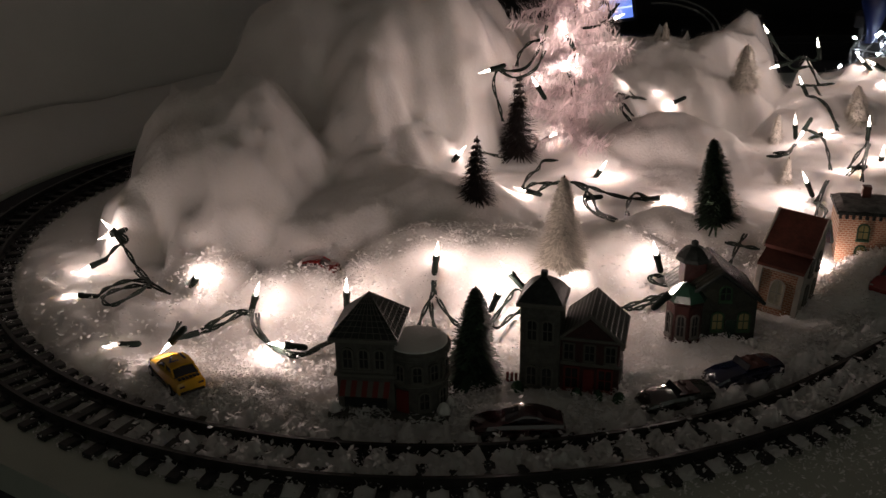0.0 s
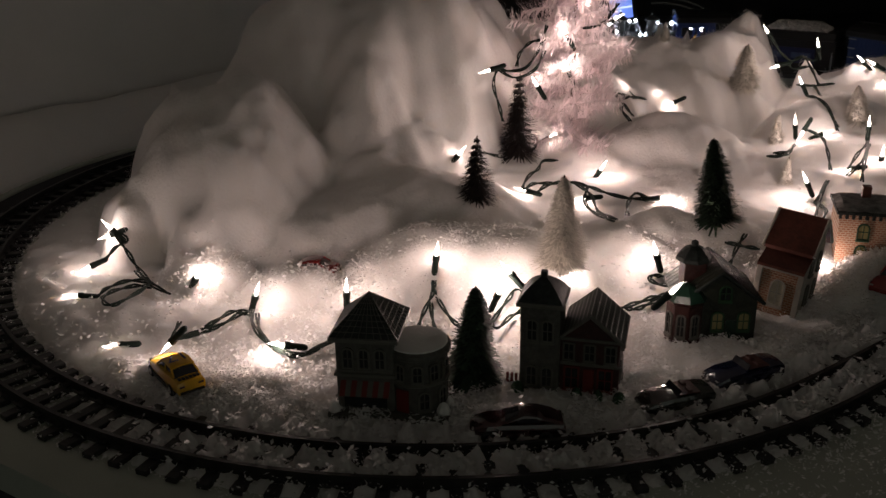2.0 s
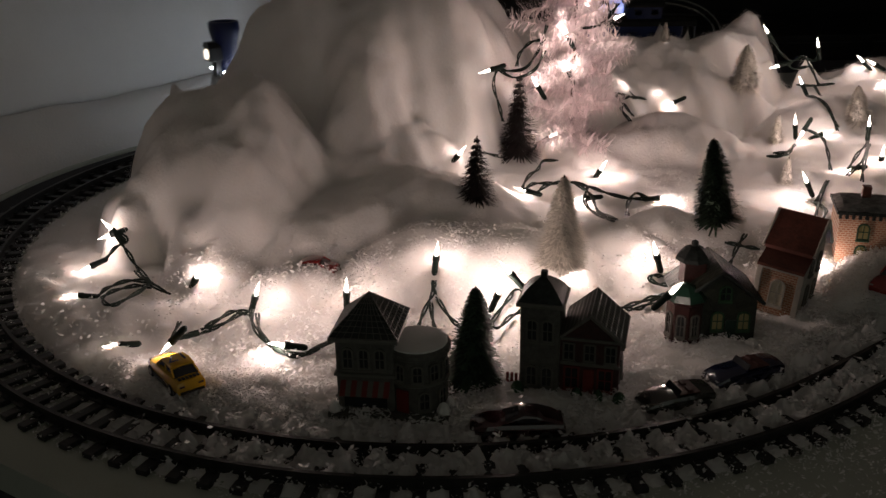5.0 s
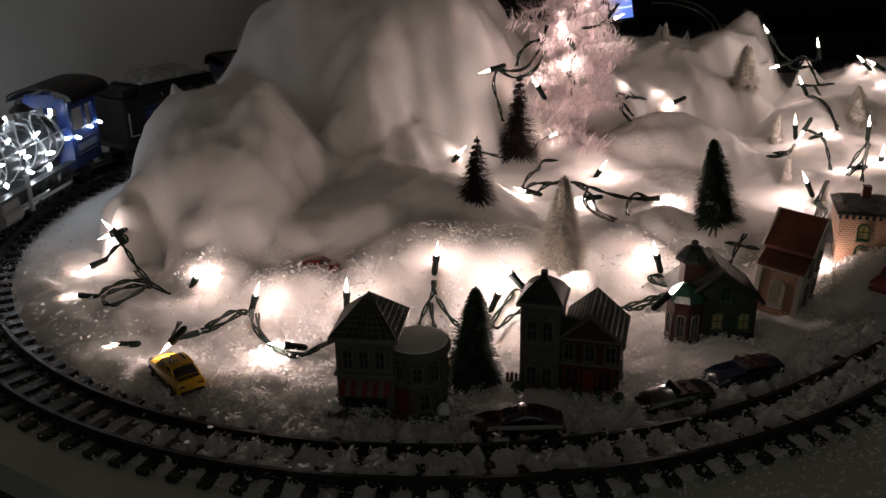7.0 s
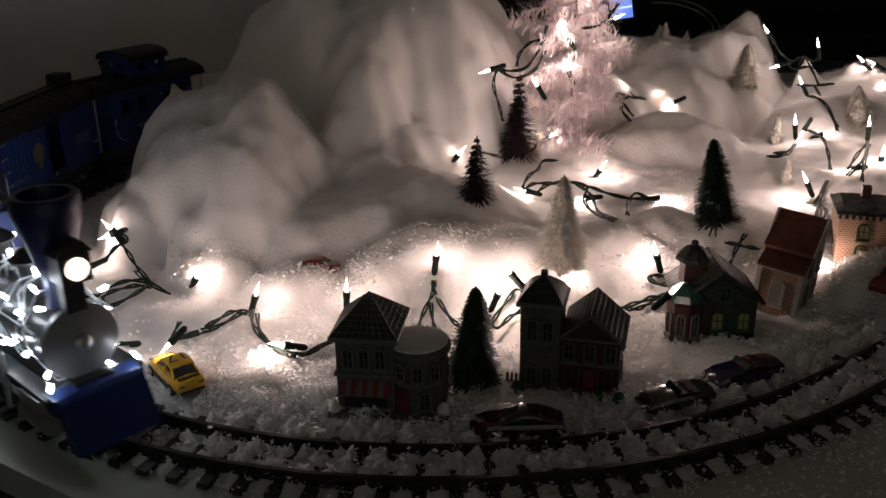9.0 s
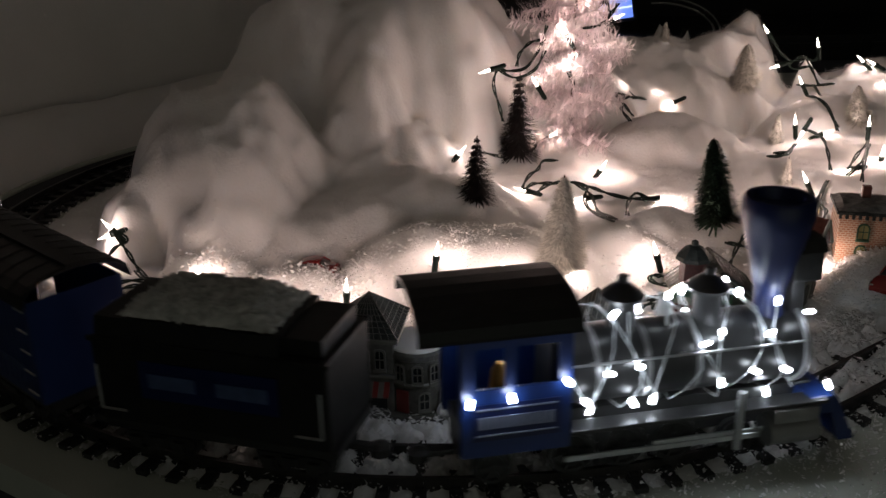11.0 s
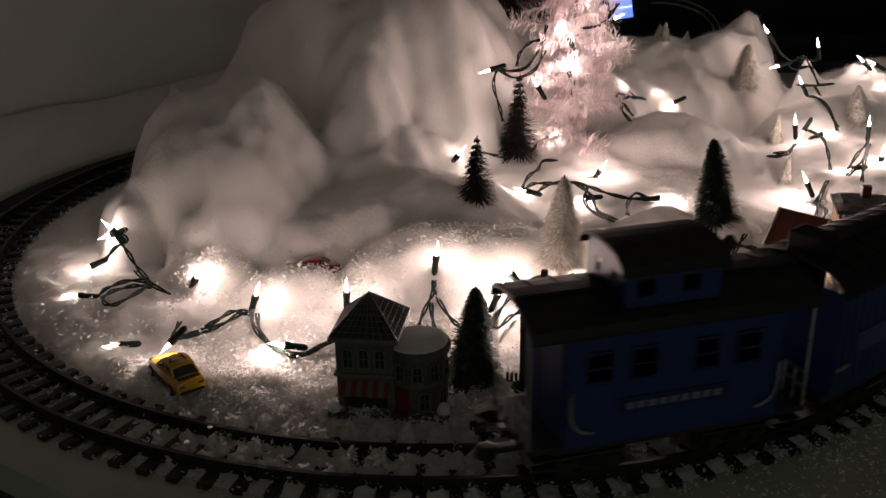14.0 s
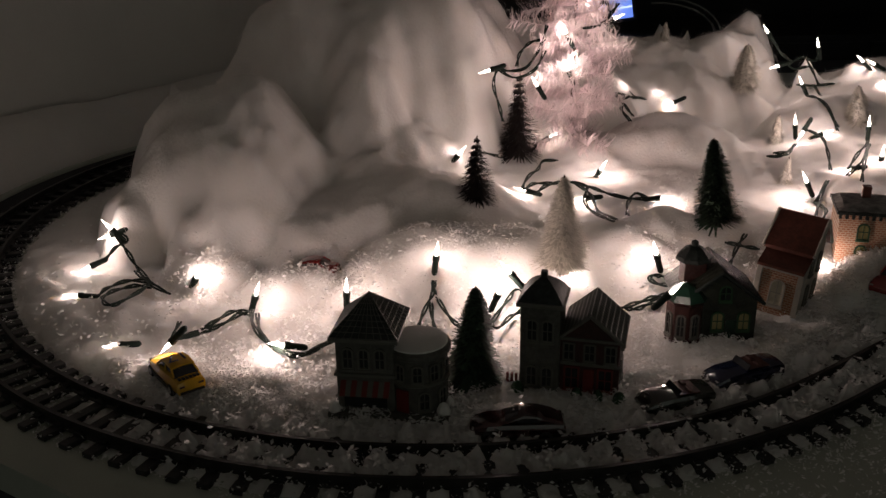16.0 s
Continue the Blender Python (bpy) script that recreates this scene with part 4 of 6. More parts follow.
def build_locomotive():
    car = thing("locomotive", Matrix(), "blue and black toy steam locomotive wrapped in lit white lights", "locomotive")
    X = Matrix.Rotation(math.pi / 2, 4, "Y")
    # boiler, lying along x, its front towards +x
    bm = lathe(bmesh.new(), [(0.030, -0.040), (0.030, 0.112), (0.0312, 0.112), (0.0312, 0.116), (0.030, 0.116), (0.030, 0.152)], 28, Matrix.Translation((0, 0, 0.082)) @ X)
    boiler = part("boiler", bm, BLACK, car, "", True)
    for x in (-0.015, 0.025, 0.065):
        bm = lathe(bmesh.new(), [(0.0302, x - 0.002), (0.0310, x - 0.002), (0.0310, x + 0.002), (0.0302, x + 0.002)], 28, Matrix.Translation((0, 0, 0.082)) @ X)
        part("boiler_band", bm, SMOKEBOX, boiler, "", True)
    bm = lathe(bmesh.new(), [(0.0325, 0.152), (0.0335, 0.154), (0.0325, 0.157), (0.026, 0.1585), (0.0, 0.160)], 32, Matrix.Translation((0, 0, 0.082)) @ X)
    front = part("smokebox_door", bm, SMOKEBOX, car, "round grey smokebox door", True)
    bm = lathe(bmesh.new(), [(0.007, 0.1595), (0.007, 0.162), (0.004, 0.164), (0.0, 0.164)], 14, Matrix.Translation((0, 0, 0.082)) @ X)
    part("door_hub", bm, SILVER, front, "", True)
    # tall diamond stack, domes, bell
    bm = lathe(bmesh.new(), [(0.014, 0.108), (0.012, 0.116), (0.0125, 0.132), (0.0250, 0.180), (0.0275, 0.190), (0.0275, 0.202), (0.0255, 0.205), (0.021, 0.205), (0.019, 0.196), (0.0, 0.194)], 28, Matrix.Translation((0.134, 0, 0)))
    part("smokestack", bm, DARK_BLUE, car, "flared dark blue smokestack", True)
    for x in (0.082, 0.012):
        bm = lathe(bmesh.new(), [(0.015, 0.107), (0.0115, 0.113), (0.0110, 0.134), (0.0165, 0.1345), (0.0170, 0.137), (0.0100, 0.143), (0.0045, 0.147), (0.0040, 0.152), (0.0, 0.154)], 18, Matrix.Translation((x, 0, 0)))
        part("steam_dome", bm, BLACK, car, "", True)
    bm = bmesh.new()
    for side in (-1, 1):
        tube(bm, (0.046, side * 0.008, 0.110), (0.046, side * 0.008, 0.132), 0.0013, None, 6)
    lathe(bm, [(0.007, 0.118), (0.005, 0.124), (0.0035, 0.130), (0.0, 0.132)], 14, Matrix.Translation((0.046, 0, 0)))
    part("bell", bm, SILVER, car, "", True)
    # headlight box
    bm = box(bmesh.new(), 0.146, -0.013, 0.137, 0.171, 0.013, 0.162, 0.002)
    box(bm, 0.148, -0.009, 0.109, 0.160, 0.009, 0.1375, 0.001)
    prism(bm, [(-0.015, 0.162), (0.015, 0.162), (0.008, 0.171), (-0.008, 0.171)], 0.144, 0.172, ACROSS)
    lamp = part("headlight", bm, BLACK, car)
    part("lens", lathe(bmesh.new(), [(0.0095, 0.1712), (0.0095, 0.1725), (0.0, 0.1730)], 20, Matrix.Translation((0, 0, 0.150)) @ X), HEADLIGHT, lamp, "round lit lens")
    # cab: open windows, arched roof
    cab = part("cab_floor", box(bmesh.new(), -0.1200, -0.0385, 0.036, -0.0418, 0.0385, 0.040), BLUE, car)
    for side in (-1, 1):
        bm = bmesh.new()
        wall_box(bm, -0.122, -0.040, side * 0.040 - 0.0014, side * 0.040 + 0.0014, 0.036, 0.136, [(-0.112, 0.092, -0.090, 0.124), (-0.082, 0.092, -0.050, 0.124)], side)
        part("cab_side", bm, BLUE, car)
        part("cab_post", box(bmesh.new(), -0.1225, side * 0.0345 - 0.004, 0.036, -0.1200, side * 0.0345 + 0.004, 0.136), BLUE, car)
    bm = bmesh.new()
    for a, b, z0, z1 in ((-0.0385, -0.024, 0.036, 0.142), (0.024, 0.0385, 0.036, 0.142), (-0.024, 0.024, 0.128, 0.148), (-0.024, 0.024, 0.036, 0.060)):
        box(bm, -0.0415, a, z0, -0.0390, b, z1)
    part("cab_front", bm, BLUE, car)
    part("backhead", box(bmesh.new(), -0.050, -0.023, 0.0405, -0.0420, 0.023, 0.115, 0.003), BLACK, car)
    bm = lathe(bmesh.new(), [(0.007, 0.062), (0.009, 0.075), (0.006, 0.094), (0.003, 0.100), (0.0, 0.101)], 12, Matrix.Translation((-0.088, -0.018, 0)))
    tube(bm, (-0.088, -0.018, 0.0405), (-0.088, -0.018, 0.062), 0.006, None, 10)
    part("cab_fitting", bm, CABIN_GOLD, car, "amber fitting inside the cab", True)
    roof_part(car, -0.154, -0.036, 0.052, 0.138, 0.020, "cab_roof", False)
    for side in (-1, 1):
        bm = box(bmesh.new(), -0.115, side * 0.0418 - 0.0005, 0.050, -0.048, side * 0.0418 + 0.0005, 0.080)
        board = part("nameboard", bm, DARK_BLUE, car)
        bm = bmesh.new()
        for k in range(11):
            box(bm, -0.110 + 0.0053 * k, side * 0.0426 - 0.0003, 0.060, -0.1060 + 0.0053 * k, side * 0.0426 + 0.0003, 0.070)
        for z in (0.054, 0.0755):
            box(bm, -0.112, side * 0.0426 - 0.0003, z, -0.051, side * 0.0426 + 0.0003, z + 0.0012)
        part("printed_lettering", bm, PALE, board)
        # running board, hand rail, cylinder, side rods
        bm = box(bmesh.new(), -0.0385, side * 0.036 - 0.008, 0.046, 0.170, side * 0.036 + 0.008, 0.0495, 0.0008)
        part("running_board", bm, BLACK, car)
        bm = tube(bmesh.new(), (-0.0385, side * 0.034, 0.098), (0.150, side * 0.034, 0.098), 0.0012, None, 6)
        for x in (-0.02, 0.05, 0.13):
            tube(bm, (x, side * 0.029, 0.097), (x, side * 0.0345, 0.0985), 0.0012, None, 6)
        part("hand_rail", bm, SILVER, car)
        bm = tube(bmesh.new(), (0.122, side * 0.036, 0.024), (0.164, side * 0.036, 0.024), 0.0125, None, 18)
        box(bm, 0.124, side * 0.036 - 0.010, 0.034, 0.162, side * 0.036 + 0.010, 0.0455, 0.001)
        part("cylinder", bm, SMOKEBOX, car, "", True)
        bm = box(bmesh.new(), -0.040, side * 0.031 - 0.001, 0.015, 0.124, side * 0.031 + 0.001, 0.0195, 0.0005)
        box(bm, 0.030, side * 0.034 - 0.001, 0.0225, 0.124, side * 0.034 + 0.001, 0.0260, 0.0005)
        part("side_rod", bm, SILVER, car)
        bm = tube(bmesh.new(), (0.095, side * 0.044, 0.016), (0.095, side * 0.044, 0.066), 0.0032, None, 8)
        part("step_bracket", bm, SILVER, car)
    part("frame", box(bmesh.new(), -0.120, -0.017, 0.020, 0.170, 0.017, 0.052, 0.001), BLACK, car)
    add_wheels(car, (-0.032, 0.010, 0.052), 0.0190)
    add_wheels(car, (-0.095, 0.104), 0.0142)
    # pilot deck and slatted cowcatcher
    bm = box(bmesh.new(), 0.156, -0.040, 0.034, 0.178, 0.040, 0.050, 0.002)
    prism(bm, [(0.178, 0.034), (0.178, 0.050), (0.182, 0.046), (0.202, 0.006), (0.188, 0.006)], -0.037, 0.037)
    part("pilot", bm, BLUE, car, "blue cowcatcher")
    add_coupler(car, -0.118, -1)
    # string of lights wound round the boiler and the cab
    rnd = random.Random(5)
    wires = bmesh.new()
    last, tips = None, []
    turns = 11
    for k in range(turns * 14 + 1):
        u = k / (turns * 14)
        a = u * turns * 2 * math.pi + 0.3 * math.sin(7 * u * 9)
        r = 0.0345 + 0.005 * noise.noise((u * 31, 2, 0)) + (0.010 if abs(math.sin(a)) > 0.8 else 0)
        p = Vector((-0.034 + 0.180 * u + 0.012 * math.sin(a * 1.7), r * math.cos(a), 0.084 + r * math.sin(a)))
        if p.z < 0.052:
            p.z = 0.052
        if last is not None:
            tube(wires, last, p, 0.0006, None, 5, False)
        last = p
        if k % 4 == 0:
            tips.append((p, Vector((rnd.uniform(-0.5, 0.5), math.cos(a), math.sin(a) + 0.2)).normalized()))
    for side in (-1, 1):
        for x in (-0.046, -0.086, -0.116):
            tips.append((Vector((x, side * 0.044, 0.088 + rnd.uniform(-0.004, 0.008))), Vector((rnd.uniform(-0.6, 0.6), side, -0.5)).normalized()))
    for x in (-0.075, -0.095):
        tips.append((Vector((x, rnd.uniform(-0.02, 0.02), 0.120)), Vector((0, 0, -1))))
    for side in (-1, 1):
        tips.append((Vector((0.170, side * 0.036, 0.062)), Vector((0.4, side * 0.5, -1)).normalized()))
        tips.append((Vector((0.152, side * 0.024, 0.118)), Vector((0.3, side, 0.4)).normalized()))
    part("wire", wires, CLEAR, car, "clear wire of the lights")
    bm = lathe(bmesh.new(), [(0.0016, 0.0), (0.0019, 0.002), (0.0019, 0.0065), (0.0, 0.008)], 8)
    me = mesh_of("diode", bm, LED, True)
    for p, way in tips:
        ob = new("diode", me)
        ob.parent = car
        ob.matrix_basis = Matrix.Translation(p) @ way.to_track_quat("Z", "Y").to_matrix().to_4x4()
    return car


TRAIN = [(build_locomotive(), -0.463, 9.0), (build_tender(), -0.756, 9.0), (build_boxcar(), -1.028, 9.0), (build_caboose(), -1.294, 9.0)]


# ---- the village: porcelain houses, die-cast cars ----
def brick_material(name, color, mortar, scale):
    m = material(name, color, 0.75, 0, 0.15, 60, 0.2, 500)
    t, b = m.node_tree, m.node_tree.nodes["Principled BSDF"]
    tex = t.nodes.new("ShaderNodeTexBrick")
    tex.inputs["Scale"].default_value = scale
    tex.inputs["Color1"].default_value = (*color, 1)
    tex.inputs["Color2"].default_value = (*[c * 0.72 for c in color], 1)
    tex.inputs["Mortar"].default_value = (*mortar, 1)
    tex.inputs["Mortar Size"].default_value = 0.05
    place = t.nodes.new("ShaderNodeTexCoord")
    turn = t.nodes.new("ShaderNodeMapping")
    turn.inputs["Rotation"].default_value = (math.pi / 2, 0, 0)
    t.links.new(place.outputs["Object"], turn.inputs["Vector"])
    t.links.new(turn.outputs[0], tex.inputs["Vector"])
    t.links.new(tex.outputs["Color"], b.inputs["Base Color"])
    bp = t.nodes.new("ShaderNodeBump")
    bp.inputs["Strength"].default_value, bp.inputs["Distance"].default_value, bp.invert = 0.6, 0.0006, True
    t.links.new(tex.outputs["Fac"], bp.inputs["Height"])
    t.links.new(bp.outputs[0], b.inputs["Normal"])
    return m


STUCCO = material("grey_glazed_porcelain", (0.082, 0.080, 0.070), 0.5, 0, 0.45, 180, 1.0, 320)
PALE_TRIM = material("worn_pale_trim", (0.12, 0.115, 0.10), 0.4, 0, 0.15, 120, 0.2, 500)
RED_WALL = material("dark_red_glazed_wall", (0.045, 0.011, 0.009), 0.5, 0, 0.45, 180, 1.0, 320)
RED_PAINT = material("dull_red_glaze", (0.16, 0.018, 0.015), 0.4, 0, 0.2, 120, 0.2, 500)
GREEN_ROOF = material("green_glazed_roof", (0.009, 0.030, 0.019), 0.3, 0, 0.25, 120, 0.3, 500)
SLATE = material("dark_slate_glaze", (0.035, 0.04, 0.038), 0.55, 0, 0.4, 180, 1.0, 320)
RUST_ROOF = material("red_brown_roof_glaze", (0.13, 0.035, 0.022), 0.55, 0, 0.35, 120, 0.8, 320)
QUOIN = material("pale_stone_trim", (0.42, 0.39, 0.34), 0.5, 0, 0.15, 120, 0.3, 500)
CREAM = material("cream_window_glaze", (0.60, 0.55, 0.44), 0.3, 0, 0.15, 120, 0.2, 500)
BRICK = brick_material("orange_brick_glaze", (0.38, 0.155, 0.075), (0.46, 0.34, 0.25), 95)
PANE = material("dark_window_glass", (0.02, 0.022, 0.024), 0.08, 0, 0.2, 60, 0.0, 500)
OLIVE_WALL = material("dark_olive_glazed_wall", (0.020, 0.022, 0.014), 0.45, 0, 0.5, 160, 1.0, 320)
YELLOW_PANE = material("yellow_window_glass", (0.30, 0.26, 0.12), 0.1, 0, 0.2, 60, 0.0, 500)
SLATE.node_tree.nodes["Principled BSDF"].inputs["Specular IOR Level"].default_value = 0.12
SNOW_CAP = cotton_material("snow_on_roofs", (0.80, 0.79, 0.77), 0.1, 0.6)
# Much darker and more uneven in tone than SNOW_CAP
GREY_SNOW = material("greyish_snow_on_slate", (0.20, 0.19, 0.18), 0.9, 0, 0.6, 110, 1.0, 260)
LEAF = material("dark_green_glaze", (0.02, 0.06, 0.025), 0.6, 0, 0.4, 150, 0.6, 500)


def window_part(house, at, w, h, arch=0.0, frame_mat=None, pane=None):
    """A framed window; its wall is at's x-z plane, seen from -y."""
    frame_mat, pane = frame_mat or PALE_TRIM, pane or PANE
    ring = [(-w / 2, 0.0), (w / 2, 0.0)]
    n = 7 if arch else 2
    for k in range(n):
        a = math.pi * k / (n - 1)
        ring.append((w / 2 * math.cos(a), h - arch + arch * math.sin(a)) if arch else ((w / 2, h), (-w / 2, h))[k])
    bm, g = bmesh.new(), 0.0016
    cx, cz = 0.0, h / 2
    outer = [(cx + (x - cx) * (1 + 2 * g / w), cz + (z - cz) * (1 + 2 * g / h)) for x, z in ring]
    for k in range(len(ring)):
        j = (k + 1) % len(ring)
        a, b, c, d = outer[k], outer[j], ring[j], ring[k]
        lo = [bm.verts.new(at @ Vector((x, 0.0, z))) for x, z in (a, b, c, d)]
        hi = [bm.verts.new(at @ Vector((x, -0.0016, z))) for x, z in (a, b, c, d)]
        bm.faces.new(hi)
        for m in range(4):
            bm.faces.new((lo[m], lo[(m + 1) % 4], hi[(m + 1) % 4], hi[m]))
    bmesh.ops.remove_doubles(bm, verts=bm.verts, dist=1e-6)
    frame_ob = part("window", bm, frame_mat, house)
    part("muntin", box(bmesh.new(), -0.0004, -0.0011, 0, 0.0004, -0.0003, h - 0.0002, 0, at), frame_mat, frame_ob)
    part("muntin", box(bmesh.new(), -w / 2, -0.0012, h * 0.5 - 0.0004, w / 2, -0.0004, h * 0.5 + 0.0004, 0, at), frame_mat, frame_ob)
    bm = bmesh.new()
    a = [bm.verts.new(at @ Vector((x, -0.0002, z))) for x, z in ring]
    b = [bm.verts.new(at @ Vector((x, 0.0008, z))) for x, z in ring]
    bm.faces.new(a)
    for k in range(len(ring)):
        j = (k + 1) % len(ring)
        bm.faces.new((a[k], a[j], b[j], b[k]))
    part("pane", bm, pane, frame_ob)
    part("sill", box(bmesh.new(), -w / 2 - 0.002, -0.0026, -0.0032, w / 2 + 0.002, 0.0005, -0.0012, 0.0004, at), frame_mat, frame_ob)


def pyramid(bm, x0, y0, x1, y1, z, top, bulge=0.0):
    """A hipped roof that may swell outwards."""
    cx, cy, rings = (x0 + x1) / 2, (y0 + y1) / 2, []
    for k in range(7):
        u = k / 6
        s = (1 - u) + bulge * math.sin(math.pi * u)
        rings.append([bm.verts.new((cx + (x - cx) * s, cy + (y - cy) * s, z + (top - z) * u)) for x, y in ((x0, y0), (x1, y0), (x1, y1), (x0, y1))])
    for a, b in zip(rings, rings[1:]):
        for j in range(4):
            bm.faces.new((a[j], a[(j + 1) % 4], b[(j + 1) % 4], b[j]))
    bm.faces.new(rings[0])
    bmesh.ops.remove_doubles(bm, verts=bm.verts, dist=1e-5)


def lattice(bm, a, b, c, d, n, m, r):
    """Raised ribs in both directions over a four-cornered roof face."""
    a, b, c, d = (Vector(p) for p in (a, b, c, d))
    for k in range(n + 1):
        u = k / n
        tube(bm, a.lerp(b, u), d.lerp(c, u), r, None, 4)
    for k in range(m + 1):
        u = k / m
        tube(bm, a.lerp(d, u), b.lerp(c, u), r, None, 4)


TURN_R = Matrix.Rotation(math.pi / 2, 4, "Z")


def build_tower_house():
    h = thing("house", pose(-0.044, 0.735, 0.005, 0, 0, -8) @ Matrix.Diagonal((1.0, 1.0, 1.03, 1.0)), "grey porcelain house with a pointed tower and round bay", "house", "village houses")
    part("plinth", box(bmesh.new(), -0.056, -0.036, 0.0, 0.052, 0.034, 0.009, 0.003), STUCCO, h, "grey stone plinth")
    part("tower", box(bmesh.new(), -0.047, -0.028, 0.009, 0.004, 0.028, 0.078, 0.0012), STUCCO, h)
    bm = lathe(bmesh.new(), [(0.0265, 0.009), (0.0265, 0.058), (0.0295, 0.060), (0.0295, 0.064), (0.027, 0.066)], 22, Matrix.Translation((0.021, -0.004, 0)))
    part("round_bay", bm, STUCCO, h, "", True)
    bm = lathe(bmesh.new(), [(0.0268, 0.0662), (0.0265, 0.0675), (0.020, 0.0688), (0.0, 0.0692)], 22, Matrix.Translation((0.021, -0.004, 0)))
    part("bay_roof", bm, SNOW_CAP, h, "flat snow-dusted roof", True)
    bm = bmesh.new()
    pyramid(bm, -0.0515, -0.0325, 0.0085, 0.0325, 0.0785, 0.1075)
    roof = part("tower_roof", bm, SLATE, h, "pointed dark tiled roof")
    bm = bmesh.new()
    apex = (-0.0215, 0.0, 0.1078)
    lattice(bm, (0.0087, -0.0325, 0.079), (0.0087, 0.0325, 0.079), apex, apex, 9, 8, 0.0005)
    lattice(bm, (-0.0515, -0.0327, 0.079), (0.0087, -0.0327, 0.079), apex, apex, 9, 8, 0.0003)
    tagged(part("roof_grid", bm, PALE_TRIM, roof), "", "", "", "stuff")
    part("cornice", box(bmesh.new(), -0.0520, -0.0330, 0.0745, 0.0090, 0.0330, 0.0783, 0.001), PALE_TRIM, h)
    part("string_course", box(bmesh.new(), -0.0490, -0.0300, 0.0415, 0.0055, 0.0300, 0.0445, 0.0008), PALE_TRIM, h)
    for x in (-0.036, -0.022, -0.008):
        window_part(h, pose(x, -0.0282, 0.050), 0.0075, 0.017, 0.003)
    part("shop_window", box(bmesh.new(), -0.041, -0.0292, 0.0125, -0.003, -0.0280, 0.0260, 0.0005), PANE, h)
    for k in range(9):
        x = -0.043 + 0.0048 * k
        bm = prism(bmesh.new(), [(-0.0282, 0.0375), (-0.0375, 0.0285), (-0.0375, 0.0270), (-0.0282, 0.0340)], x, x + 0.0047, ACROSS)
        part("awning_stripe", bm, RED_PAINT if k % 2 == 0 else PALE_TRIM, h)
    for a in (-150, -115, -82, -50, -20):
        at = Matrix.Translation((0.021, -0.004, 0)) @ Matrix.Rotation(radians(a + 90), 4, "Z") @ Matrix.Translation((0, -0.0268, 0.040))
        window_part(h, at, 0.007, 0.014, 0.002)
    for a, w, mat in ((-112, 0.012, RED_PAINT), (-70, 0.010, None), (-30, 0.010, None)):
        at = Matrix.Translation((0.021, -0.004, 0)) @ Matrix.Rotation(radians(a + 90), 4, "Z") @ Matrix.Translation((0, -0.0266, 0.0))
        if mat:
            part("door", box(bmesh.new(), -w / 2, -0.0012, 0.010, w / 2, 0.0006, 0.031, 0.0004, at), mat, h, "red front door")
        else:
            window_part(h, at @ Matrix.Translation((0, 0, 0.014)), 0.008, 0.015, 0.003)
    bm = lathe(bmesh.new(), [(0.0278, 0.0345), (0.0290, 0.0355), (0.0290, 0.0370), (0.0278, 0.0380)], 22, Matrix.Translation((0.021, -0.004, 0)))
    part("bay_band", bm, PALE_TRIM, h, "", True)
    for x, y, r in ((0.046, -0.024, 0.006), (0.050, -0.012, 0.005), (-0.050, -0.030, 0.005)):
        bm = lathe(bmesh.new(), [(r, 0.007), (r * 1.1, 0.011), (r * 0.7, 0.016), (0.0, 0.019)], 9, Matrix.Translation((x, y, 0)))
        part("shrub", bm, SNOW_CAP, h)


